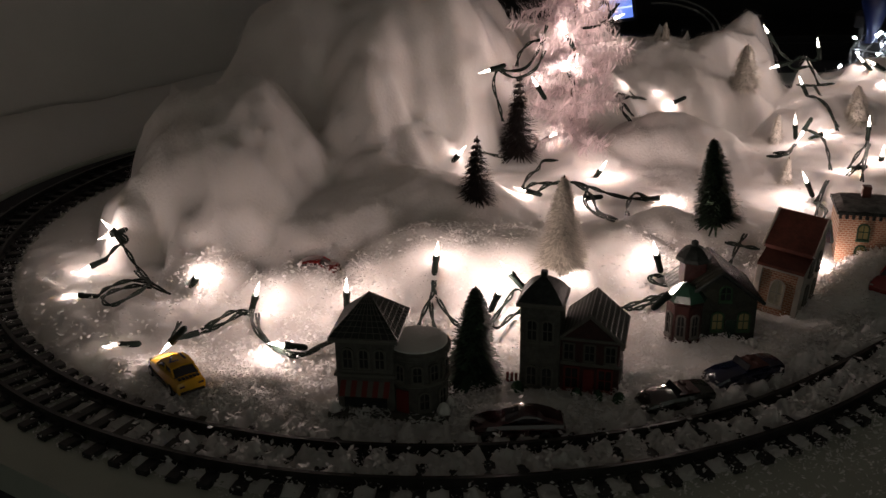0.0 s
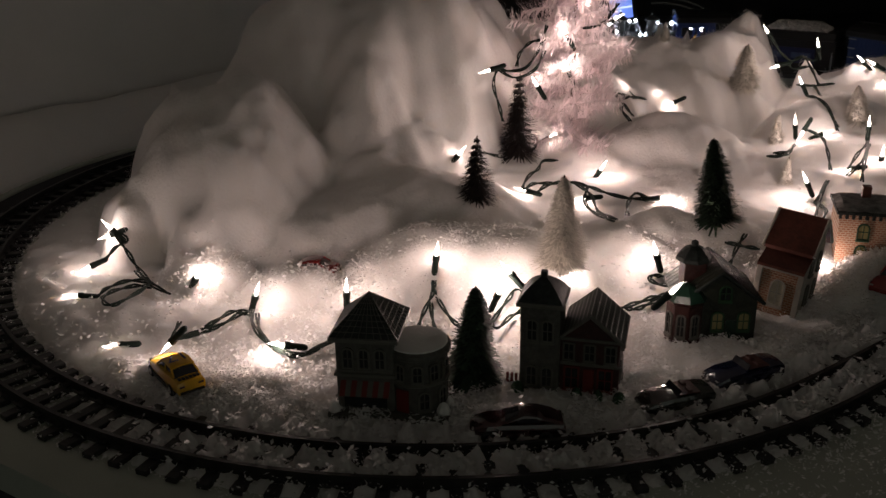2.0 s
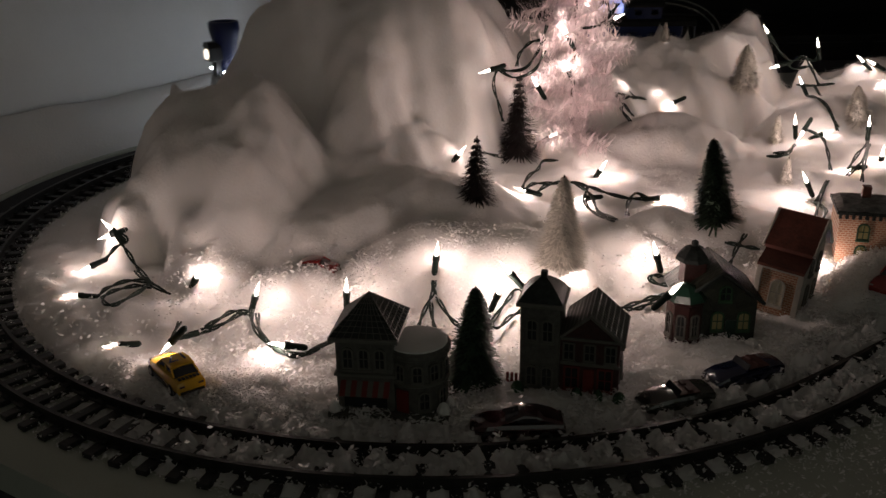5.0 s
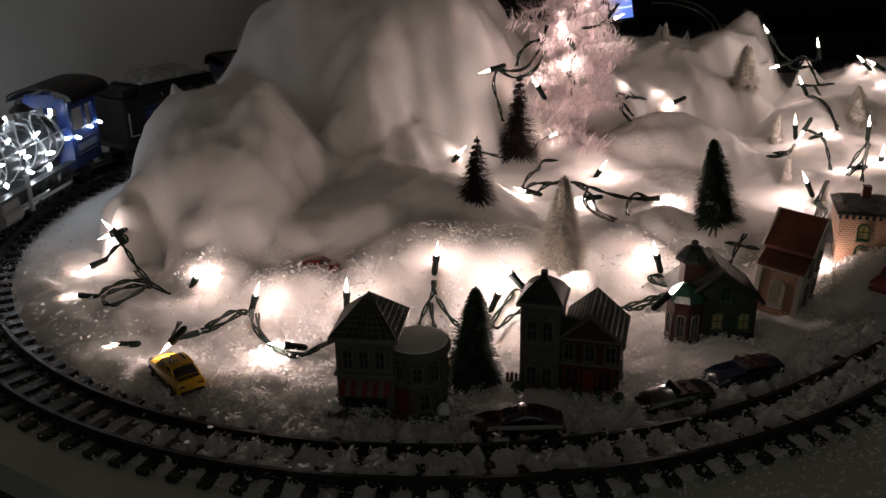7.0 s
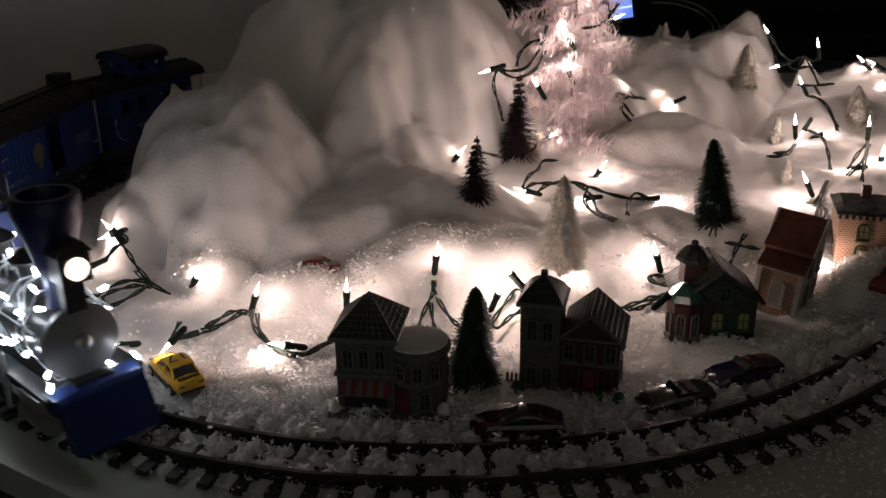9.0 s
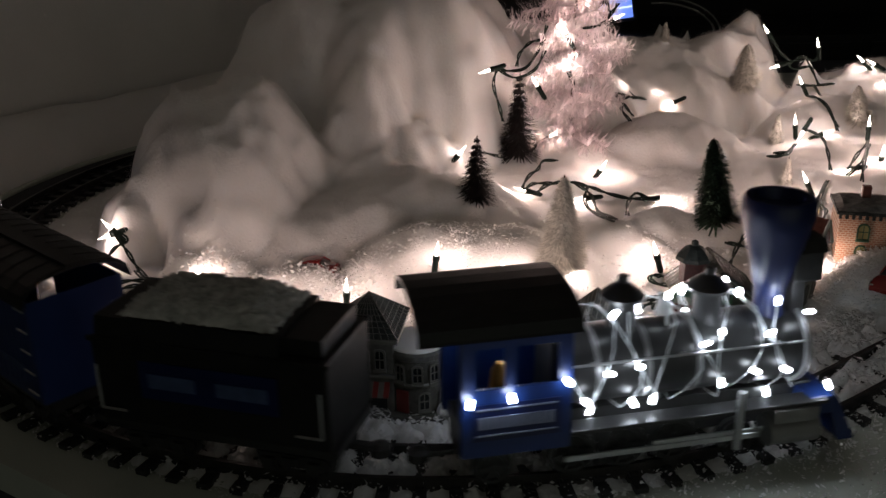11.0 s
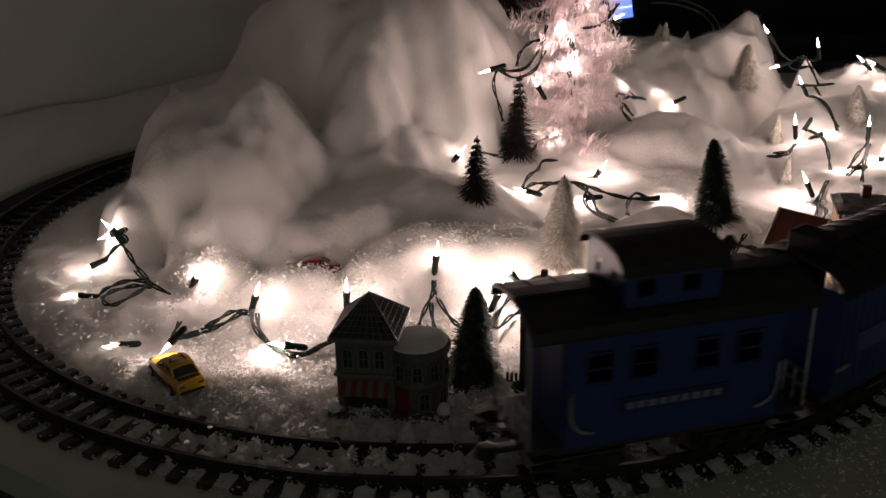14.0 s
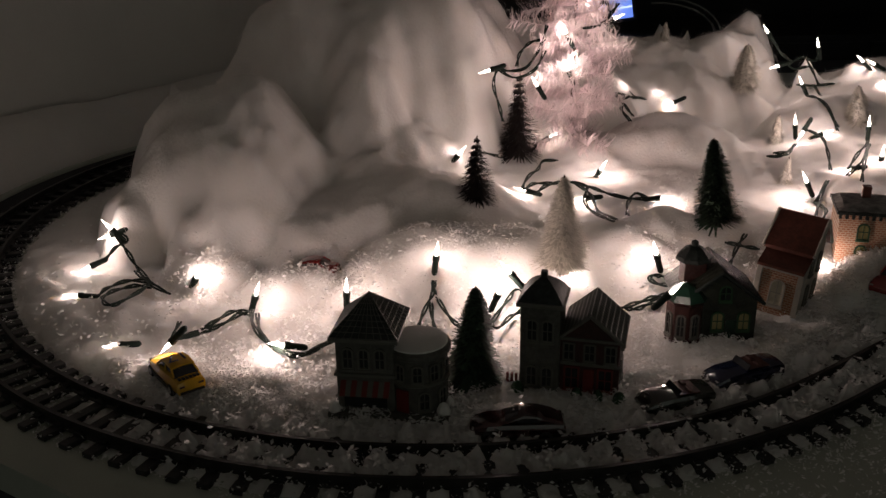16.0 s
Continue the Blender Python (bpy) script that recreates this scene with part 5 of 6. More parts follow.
def build_gable_house():
    h = thing("house", pose(0.119, 0.768, 0.002, 0, 0, -15), "dark red porcelain house with a domed tower and gable", "house", "village houses")
    part("plinth", box(bmesh.new(), -0.050, -0.036, 0.0, 0.048, 0.032, 0.008, 0.003), SNOW_CAP, h, "snowy grey plinth")
    part("tower", box(bmesh.new(), -0.045, -0.030, 0.008, -0.009, 0.008, 0.094, 0.0012), STUCCO, h)
    bm = bmesh.new()
    pyramid(bm, -0.047, -0.032, -0.007, 0.010, 0.0962, 0.1165, 0.14)
    box(bm, -0.030, -0.014, 0.114, -0.024, -0.008, 0.120, 0.001)
    part("tower_roof", bm, SLATE, h, "domed dark roof")
    part("cornice", box(bmesh.new(), -0.0485, -0.0335, 0.0920, -0.0055, 0.0115, 0.0960, 0.001), PALE_TRIM, h)
    bm = prism(bmesh.new(), [(-0.0089, 0.008), (0.044, 0.008), (0.044, 0.063), (0.0175, 0.085), (-0.0089, 0.063)], -0.026, 0.026)
    part("wall", bm, RED_WALL, h)
    for s, x0, x1 in ((1, 0.0175, 0.0485), (-1, 0.0175, -0.0085)):
        end = 0.0635 - 0.022 / 0.0265 * (abs(x1 - 0.0175) - 0.0265) * 0.9
        bm = prism(bmesh.new(), [(x0, 0.0862), (x1, end), (x1, end + 0.003), (x0, 0.0895)], -0.030, 0.030)
        slope = part("roof", bm, SLATE, h, "dark tiled roof slope")
        bm = bmesh.new()
        lattice(bm, (x0, -0.030, 0.0898), (x0, 0.030, 0.0898), (x1, 0.030, end + 0.0033), (x1, -0.030, end + 0.0033), 12, 7, 0.0005)
        tagged(part("roof_grid", bm, PALE_TRIM, slope), "", "", "", "stuff")
    bm = bmesh.new()
    for x1, z1 in ((0.0485, 0.0610), (-0.0085, 0.0655)):
        tube(bm, (0.0175, -0.0305, 0.0880), (x1, -0.0305, z1), 0.0017, None, 6)
    part("barge_board", bm, PALE_TRIM, h)
    part("string_course", box(bmesh.new(), -0.0085, -0.0275, 0.0365, 0.0455, -0.0255, 0.0395, 0.0006), PALE_TRIM, h)
    part("eaves_band", box(bmesh.new(), -0.0085, -0.0275, 0.0610, 0.0455, -0.0255, 0.0640, 0.0006), PALE_TRIM, h)
    for x in (-0.001, 0.0175, 0.036):
        window_part(h, pose(x, -0.0262, 0.0425), 0.008, 0.015, 0.0)
    for x in (-0.034, -0.020):
        window_part(h, pose(x, -0.0302, 0.060), 0.008, 0.019, 0.003)
        window_part(h, pose(x, -0.0302, 0.015), 0.008, 0.018, 0.003)
    for x in (0.002, 0.032):
        window_part(h, pose(x, -0.0262, 0.014), 0.011, 0.020, 0.0, RED_PAINT)
    for z in (0.018, 0.048):
        window_part(h, Matrix.Translation((0.0442, 0.0, z)) @ TURN_R, 0.008, 0.016, 0.0)
    part("door", box(bmesh.new(), 0.0125, -0.0280, 0.008, 0.0225, -0.0258, 0.034, 0.0006), RED_PAINT, h, "red front door")
    bm = bmesh.new()
    for k in range(4):
        box(bm, -0.058 + 0.004 * k, -0.026, 0.004, -0.0555 + 0.004 * k, -0.024, 0.021)
    box(bm, -0.0585, -0.0255, 0.010, -0.0440, -0.0245, 0.013)
    part("fence", bm, RED_PAINT, h, "small red side fence")
    for x, r in ((-0.046, 0.006), (0.008, 0.005), (0.027, 0.005), (0.046, 0.006)):
        bm = lathe(bmesh.new(), [(r, 0.005), (r * 1.15, 0.010), (r * 0.7, 0.016), (0.0, 0.019)], 8, Matrix.Translation((x, -0.034, 0)))
        part("shrub", bm, LEAF, h)


def build_chapel():
    h = thing("house", pose(0.268, 0.870, 0.003, 0, 0, -2), "dark red and olive porcelain house with green roofs and a cupola", "house", "village houses")
    part("plinth", box(bmesh.new(), -0.050, -0.042, 0.0, 0.050, 0.036, 0.007, 0.003), SNOW_CAP, h, "snowy grey plinth")
    bm = prism(bmesh.new(), [(-0.030, 0.007), (0.044, 0.007), (0.044, 0.050), (0.007, 0.078), (-0.030, 0.050)], -0.030, 0.030)
    part("wall", bm, OLIVE_WALL, h)
    for x1 in (0.050, -0.036):
        s = 0.75
        z1 = 0.082 - s * abs(x1 - 0.007)
        bm = prism(bmesh.new(), [(0.007, 0.0800), (x1, z1 - 0.002), (x1, z1 + 0.001), (0.007, 0.0835)], -0.034, 0.034)
        slope = part("roof", bm, OLIVE_WALL, h, "dark olive tiled roof slope")
        bm = bmesh.new()
        lattice(bm, (0.007, -0.034, 0.0836), (0.007, 0.034, 0.0836), (x1, 0.034, z1 + 0.0012), (x1, -0.034, z1 + 0.0012), 10, 6, 0.0005)
        tagged(part("roof_grid", bm, OLIVE_WALL, slope), "", "", "", "stuff")
    bm = bmesh.new()
    for x1 in (0.050, -0.036):
        tube(bm, (0.007, -0.0345, 0.0825), (x1, -0.0345, 0.0815 - 0.75 * abs(x1 - 0.007)), 0.0018, None, 6)
    part("barge_board", bm, SLATE, h)
    part("tower", box(bmesh.new(), -0.026, -0.012, 0.050, -0.004, 0.012, 0.084, 0.001), RED_WALL, h)
    bm = lathe(bmesh.new(), [(0.0185, 0.0842), (0.0175, 0.088), (0.010, 0.096), (0.004, 0.099), (0.0035, 0.103), (0.0, 0.105)], 8, Matrix.Translation((-0.015, 0, 0)))
    part("cupola_roof", bm, SLATE, h, "dark eight-sided cupola roof")
    bay = Matrix.Translation((-0.026, -0.026, 0))
    part("corner_bay", lathe(bmesh.new(), [(0.0185, 0.007), (0.0185, 0.050), (0.0205, 0.052), (0.0205, 0.054)], 8, bay), RED_WALL, h)
    bm = lathe(bmesh.new(), [(0.0215, 0.0542), (0.0170, 0.060), (0.0080, 0.066), (0.0030, 0.068), (0.0, 0.070)], 8, bay)
    part("bay_roof", bm, GREEN_ROOF, h, "shiny green eight-sided bay roof")
    for a in (-157.5, -112.5, -67.5):
        at = bay @ Matrix.Rotation(radians(a + 90), 4, "Z") @ Matrix.Translation((0, -0.0173, 0.018))
        window_part(h, at, 0.0065, 0.022, 0.003)
    for x in (0.006, 0.032):
        window_part(h, pose(x, -0.0302, 0.020), 0.010, 0.018, 0.004, LEAF, YELLOW_PANE)
    window_part(h, pose(0.012, -0.0302, 0.052), 0.010, 0.014, 0.005, LEAF)
    part("door", box(bmesh.new(), 0.0145, -0.0318, 0.007, 0.0245, -0.0300, 0.030, 0.0006), GREEN_ROOF, h, "dark green front door")
    for x, y, r in ((-0.050, -0.040, 0.007), (0.040, -0.040, 0.006)):
        bm = lathe(bmesh.new(), [(r, 0.004), (r * 1.1, 0.008), (r * 0.7, 0.013), (0.0, 0.015)], 8, Matrix.Translation((x, y, 0)))
        part("shrub", bm, SNOW_CAP, h)


def build_brick_cottage():
    h = thing("house", pose(0.370, 0.925, 0.003, -3, 4, -37), "orange brick porcelain house with red-brown roof, leaning slightly", "house", "village houses")
    part("plinth", box(bmesh.new(), -0.026, -0.040, 0.0, 0.026, 0.040, 0.006, 0.002), SNOW_CAP, h, "snowy plinth")
    part("front_wall", box(bmesh.new(), -0.021, -0.036, 0.006, 0.021, -0.0185, 0.060, 0.0006), BRICK, h)
    bm = prism(bmesh.new(), [(-0.018, 0.006), (0.037, 0.006), (0.037, 0.078), (0.0095, 0.104), (-0.018, 0.078)], -0.0215, 0.0215, ACROSS)
    part("main_wall", bm, QUOIN, h, "grey side walls with a gable")
    for y1 in (-0.024, 0.043):
        z1 = 0.1075 - 0.95 * abs(y1 - 0.0095)
        bm = prism(bmesh.new(), [(0.0095, 0.1055), (y1, z1 - 0.002), (y1, z1 + 0.0015), (0.0095, 0.1095)], -0.026, 0.026, ACROSS)
        part("roof", bm, RUST_ROOF, h, "smooth red-brown roof slope")
    bm = prism(bmesh.new(), [(-0.0185, 0.0690), (-0.041, 0.0585), (-0.041, 0.0615), (-0.0185, 0.0725)], -0.0245, 0.0245, ACROSS)
    part("porch_roof", bm, RUST_ROOF, h, "lower red-brown roof")
    for x in (-0.0215, 0.0215):
        part("pilaster", box(bmesh.new(), x - 0.003, -0.0385, 0.006, x + 0.003, -0.0325, 0.0585, 0.0006), QUOIN, h)
    part("cornice", box(bmesh.new(), -0.0245, -0.0390, 0.0555, 0.0245, -0.0345, 0.0585, 0.0006), QUOIN, h)
    bm = bmesh.new()
    for y1 in (-0.024, 0.043):
        for x in (-0.0265, 0.0265):
            tube(bm, (x, 0.0095, 0.1085), (x, y1, 0.1070 - 0.95 * abs(y1 - 0.0095)), 0.0018, None, 6)
    part("barge_board", bm, QUOIN, h)
    window_part(h, pose(0, -0.0362, 0.018), 0.013, 0.027, 0.0065, QUOIN, CREAM)
    for y in (-0.004, 0.022):
        for z in (0.018, 0.050):
            window_part(h, Matrix.Translation((0.0217, y, z)) @ TURN_R, 0.009, 0.018, 0.003)


def build_brick_store():
    h = thing("house", pose(0.492, 1.020, -0.004, 0, 0, -15), "tall orange brick porcelain building with a snowy flat roof", "house", "village houses")
    part("wall", box(bmesh.new(), -0.032, -0.030, 0.0, 0.032, 0.030, 0.092, 0.0008), BRICK, h)
    bm = box(bmesh.new(), -0.036, -0.034, 0.0905, 0.036, 0.034, 0.0945, 0.0008)
    for k in range(10):
        x = -0.032 + 0.0071 * k
        box(bm, x - 0.0015, -0.0345, 0.086, x + 0.0015, -0.0300, 0.0905)
        box(bm, 0.0300, x * 0.9 - 0.0015, 0.086, 0.0345, x * 0.9 + 0.0015, 0.0905)
    part("cornice", bm, SLATE, h, "dark bracketed cornice")
    bm = bmesh.new()
    n, grid = 10, []
    for i in range(n + 1):
        row = []
        for j in range(n + 1):
            u, w = i / n * 2 - 1, j / n * 2 - 1
            row.append(bm.verts.new((0.035 * u, 0.033 * w, 0.0946 + 0.006 * (1 - u ** 6) * (1 - w ** 6) + 0.002 * noise.noise((u * 3, w * 3, 4)))))
        grid.append(row)
    for i in range(n):
        for j in range(n):
            bm.faces.new((grid[i][j], grid[i + 1][j], grid[i + 1][j + 1], grid[i][j + 1]))
    part("snow_cover", bm, GREY_SNOW, h, "rough greyish snow on the roof")
    part("chimney", box(bmesh.new(), -0.006, 0.004, 0.0950, 0.004, 0.014, 0.114, 0.001), RUST_ROOF, h)
    # Thin dark slab over the brick; this side's shade is in its colour
    part("side_wall", box(bmesh.new(), 0.0321, -0.0295, 0.0, 0.0340, 0.0295, 0.0855), SLATE, h, "plain side wall with its shade put into the colour")
    for x in (-0.005,):
        for z in (0.014, 0.036, 0.062):
            window_part(h, pose(x, -0.0302, z), 0.0105, 0.017, 0.005, LEAF, YELLOW_PANE)
    part("quoin", box(bmesh.new(), 0.0295, -0.0325, 0.0, 0.0345, -0.0275, 0.0855, 0.0006), PALE_TRIM, h)


build_tower_house()
build_gable_house()
build_chapel()
build_brick_cottage()
build_brick_store()

GLASS_DARK = material("smoked_car_glass", (0.03, 0.03, 0.035), 0.06, 0, 0.1, 60, 0.0, 500)
TYRE = material("black_tyre_rubber", (0.015, 0.015, 0.015), 0.7, 0, 0.2, 90, 0.1, 500)
CHROME = material("chrome_trim", (0.7, 0.7, 0.7), 0.12, 1.0, 0.05, 60, 0.0, 500)


def car_paint(name, color):
    return material(name, color, 0.16, 0.0, 0.1, 60, 0.03, 700, Coat_Weight=0.9, Coat_Roughness=0.05)


YELLOW = car_paint("yellow_car_paint", (0.72, 0.40, 0.03))
MAROON = car_paint("maroon_car_paint", (0.030, 0.004, 0.006))
NAVY = car_paint("navy_car_paint", (0.006, 0.008, 0.032))
SOOT = car_paint("dark_green_black_paint", (0.03, 0.03, 0.026))
CAR_RED = car_paint("dark_red_car_paint", (0.26, 0.02, 0.018))
INK = material("black_printed_ink", (0.012, 0.012, 0.012), 0.4, 0, 0.1, 60, 0.0, 500)
SEAT_RED = material("red_car_interior", (0.08, 0.03, 0.025), 0.6, 0, 0.2, 90, 0.2, 500)


def car_shell(sections, half):
    """A rounded body from (x, low, high, width share) stations, nose at +x."""
    bm, rings = bmesh.new(), []
    for x, lo, hi, w in sections:
        y = half * w
        m = (lo + hi) / 2
        pts = [(-y * 0.86, lo), (-y, lo + (m - lo) * 0.5), (-y, m + (hi - m) * 0.35), (-y * 0.88, hi - (hi - m) * 0.15), (-y * 0.55, hi), (0, hi + 0.0005), (y * 0.55, hi), (y * 0.88, hi - (hi - m) * 0.15), (y, m + (hi - m) * 0.35), (y, lo + (m - lo) * 0.5), (y * 0.86, lo)]
        rings.append([bm.verts.new((x, a, b)) for a, b in pts])
    for a, b in zip(rings, rings[1:]):
        for j in range(len(a)):
            k = (j + 1) % len(a)
            bm.faces.new((a[j], a[k], b[k], b[j]))
    bm.faces.new(rings[0])
    bm.faces.new(rings[-1])
    return bm


def toy_car(at, paint, label, roof=True, long=0.074, trim=None, coupe=False):
    car = thing("toy_car", at, label, "toy car", "die-cast cars in the village")
    k = long / 0.074
    half = 0.0148
    body = [(-0.037, 0.007, 0.015, 0.80), (-0.0355, 0.005, 0.0175, 0.93), (-0.026, 0.0045, 0.0190, 1.0), (-0.010, 0.0045, 0.0180, 0.98), (0.008, 0.0045, 0.0175, 0.97), (0.022, 0.0045, 0.0165, 1.0), (0.033, 0.005, 0.0135, 0.92), (0.037, 0.0065, 0.0105, 0.72)]
    part("body", car_shell([(x * k, a, b, w) for x, a, b, w in body], half), paint, car, "", True)
    if coupe:
        cabin = [(-0.0355, 0.013, 0.0165, 0.80), (-0.027, 0.016, 0.0212, 0.84), (-0.016, 0.017, 0.0248, 0.80), (-0.006, 0.017, 0.0256, 0.78), (0.001, 0.017, 0.0240, 0.80), (0.012, 0.0165, 0.0176, 0.86)]
        part("roof", car_shell([(x * k, a, b, w) for x, a, b, w in cabin], half), paint, car, "", True)
        screen = [(-0.0010 * k, 0.0200, 0.0252, 0.66), (0.0095 * k, 0.0170, 0.0196, 0.74)]
        part("windscreen", car_shell(screen, half), GLASS_DARK, car, "", True)
        for s in (-1, 1):
            bm = prism(bmesh.new(), [(-0.018 * k, 0.0196), (0.002 * k, 0.0190), (-0.004 * k, 0.0226), (-0.015 * k, 0.0226)], s * half * 0.82 - 0.0006, s * half * 0.82 + 0.0006)
            part("side_window", bm, GLASS_DARK, car)
    elif roof:
        cabin = [(-0.027, 0.0185, 0.0190, 0.80), (-0.019, 0.0180, 0.0255, 0.74), (-0.008, 0.0175, 0.0270, 0.72), (0.003, 0.0172, 0.0255, 0.74), (0.013, 0.0168, 0.0175, 0.82)]
        glass = part("glasshouse", car_shell([(x * k, a, b, w) for x, a, b, w in cabin], half), GLASS_DARK, car, "", True)
        top = [(-0.0200 * k, 0.0245, 0.0262, 0.76), (-0.008 * k, 0.0255, 0.0282, 0.78), (0.0035 * k, 0.0245, 0.0262, 0.76)]
        part("roof", car_shell(top, half), paint, car, "", True)
        bm = bmesh.new()
        for s in (-1, 1):
            for a, b in (((-0.026, 0.80, 0.0188), (-0.0175, 0.68, 0.0258)), ((0.012, 0.80, 0.0175), (0.0015, 0.68, 0.0258)), ((-0.006, 0.76, 0.0180), (-0.007, 0.70, 0.0262))):
                tube(bm, (a[0] * k, s * half * a[1], a[2]), (b[0] * k, s * half * b[1], b[2]), 0.0011, None, 6)
        part("pillar_frame", bm, paint, car)
    else:
        bm = box(bmesh.new(), -0.020 * k, -0.0115, 0.0182, 0.002 * k, 0.0115, 0.0192, 0.0004)
        part("cockpit", bm, SEAT_RED, car, "red open cockpit")
        for s in (-1, 1):
            part("seat", box(bmesh.new(), -0.013 * k, s * 0.006 - 0.004, 0.0190, -0.008 * k, s * 0.006 + 0.004, 0.0213, 0.001), SEAT_RED, car)
        bm = prism(bmesh.new(), [(0.003 * k, 0.0178), (0.0045 * k, 0.0178), (0.0005 * k, 0.0222), (-0.0002 * k, 0.0222)], -0.0112, 0.0112)
        part("windscreen", bm, GLASS_DARK, car)
    wheel = bmesh.new()
    lathe(wheel, [(0.0052, -0.002), (0.0060, -0.0014), (0.0060, 0.0014), (0.0052, 0.002), (0.0035, 0.0018), (0.0, 0.0018)], 14, Matrix.Rotation(math.pi / 2, 4, "X"))
    me = mesh_of("wheel", wheel, TYRE, True)
    hub = mesh_of("rim", lathe(bmesh.new(), [(0.0034, -0.0021), (0.0034, 0.0021), (0.0020, 0.0026), (0.0, 0.0026)], 10, Matrix.Rotation(math.pi / 2, 4, "X")), CHROME, True)
    for x in (-0.022, 0.0225):
        for s in (-1, 1):
            ob = new("wheel", me)
            ob.parent, ob.matrix_basis = car, pose(x * k, s * 0.0138, 0.006)
            rim = new("rim", hub)
            rim.parent = ob
    for s in (-1, 1):
        part("headlight", box(bmesh.new(), 0.0335 * k, s * 0.0095 - 0.002, 0.0112, 0.0352 * k, s * 0.0095 + 0.002, 0.0128, 0.0005), CHROME, car)
        part("tail_light", box(bmesh.new(), -0.0374 * k, s * 0.009 - 0.0025, 0.0125, -0.0364 * k, s * 0.009 + 0.0025, 0.0145, 0.0004), SEAT_RED, car)
    part("bumper", box(bmesh.new(), -0.0378 * k, -0.0115, 0.0062, -0.0364 * k, 0.0115, 0.0086, 0.0005), INK if trim is None else trim, car)
    return car


def lettered(text, parent, at, size, mat):
    """Flat printed characters as a part."""
    cu = bpy.data.curves.new("printed_number", "FONT")
    cu.body, cu.size, cu.align_x, cu.align_y, cu.extrude = text, size, "CENTER", "CENTER", 0.0001
    cu.materials.append(mat)
    ob = new("printed_number", cu)
    ob.parent, ob.matrix_basis = parent, at
    return ob


def build_cars():
    racer = toy_car(pose(-0.254, 0.776, 0.010, 0, 0, 127), YELLOW, "yellow toy stock car with black printing on the snow", True, 0.078)
    lettered("17", racer, pose(-0.008, 0, 0.0292, 0, 0, 90), 0.021, INK)
    bm = bmesh.new()
    for k in range(6):
        box(bm, -0.0352, -0.010 + 0.0035 * k, 0.0183, -0.0310, -0.0075 + 0.0035 * k, 0.0196)
    part("printed_lettering", bm, INK, racer)
    for s in (-1, 1):
        part("side_skirt", box(bmesh.new(), -0.032, s * 0.0146 - 0.0006, 0.0042, 0.030, s * 0.0146 + 0.0006, 0.0078), INK, racer)
    red = toy_car(pose(0.060, 0.6820, 0.005, 0, 0, 178), MAROON, "glossy maroon toy sports car parked beside the track", False, 0.080, None, True)
    bm = bmesh.new()
    for y in (-0.003, 0.003):
        prism(bm, [(0.006, 0.01785), (0.030, 0.01500), (0.030, 0.01530), (0.006, 0.01815)], y - 0.0013, y + 0.0013)
    part("bonnet_stripe", bm, GOLD, red)
    toy_car(pose(0.204, 0.7220, 0.005, 0, 0, 195), SOOT, "dark open-topped toy car parked in the snow", False, 0.068, CHROME)
    toy_car(pose(0.277, 0.7640, 0.006, 0, 0, 200), NAVY, "dark blue open-topped toy car parked in the snow", False, 0.076)
    toy_car(pose(0.485, 0.9150, 0.030, 0, 0, 220), CAR_RED, "dark red toy car half sunk in snow", True)
    toy_car(pose(-0.158, 1.005, 0.013, 0, 6, 170), CAR_RED, "dark red toy car buried in the snow hill", True)


build_cars()


# ---- brush trees ----
def bristle_material(name, color, rough=0.7, glint=0.0, low=0.4, high=1.8):
    m = material(name, color, rough, glint, 0.3, 200, 0.0, 500)
    t, b = m.node_tree, m.node_tree.nodes["Principled BSDF"]
    geo, hue = t.nodes.new("ShaderNodeNewGeometry"), t.nodes.new("ShaderNodeHueSaturation")
    span = t.nodes.new("ShaderNodeMapRange")
    span.inputs["To Min"].default_value, span.inputs["To Max"].default_value = low, high
    t.links.new(geo.outputs["Random Per Island"], span.inputs["Value"])
    t.links.new(span.outputs[0], hue.inputs["Value"])
    hue.inputs["Color"].default_value = (*color, 1)
    t.links.new(hue.outputs[0], b.inputs["Base Color"])
    return m


def let_through(m, color, share):
    """Adds light that passes through thin strips."""
    t, b = m.node_tree, m.node_tree.nodes["Principled BSDF"]
    thin, mix = t.nodes.new("ShaderNodeBsdfTranslucent"), t.nodes.new("ShaderNodeMixShader")
    thin.inputs["Color"].default_value = (*color, 1)
    mix.inputs[0].default_value = share
    t.links.new(b.outputs[0], mix.inputs[1])
    t.links.new(thin.outputs[0], mix.inputs[2])
    t.links.new(mix.outputs[0], t.nodes["Material Output"].inputs["Surface"])
    return m


PINE = bristle_material("dark_green_bristle", (0.030, 0.050, 0.032), 0.7, 0.0, 0.3, 2.6)
BROWN_PINE = bristle_material("dark_brown_bristle", (0.012, 0.008, 0.007))
FROST = let_through(bristle_material("frosted_cream_bristle", (0.84, 0.82, 0.78), 0.6, 0.0, 0.45, 1.30), (0.80, 0.77, 0.70), 0.4)
PINK_TINSEL = let_through(bristle_material("pale_pink_tinsel", (0.88, 0.77, 0.785), 0.3, 0.0, 0.55, 1.15), (0.95, 0.90, 0.905), 0.5)
TWIST = material("twisted_wire_stem", (0.10, 0.08, 0.06), 0.5, 0.4, 0.2, 100, 0.2, 500)


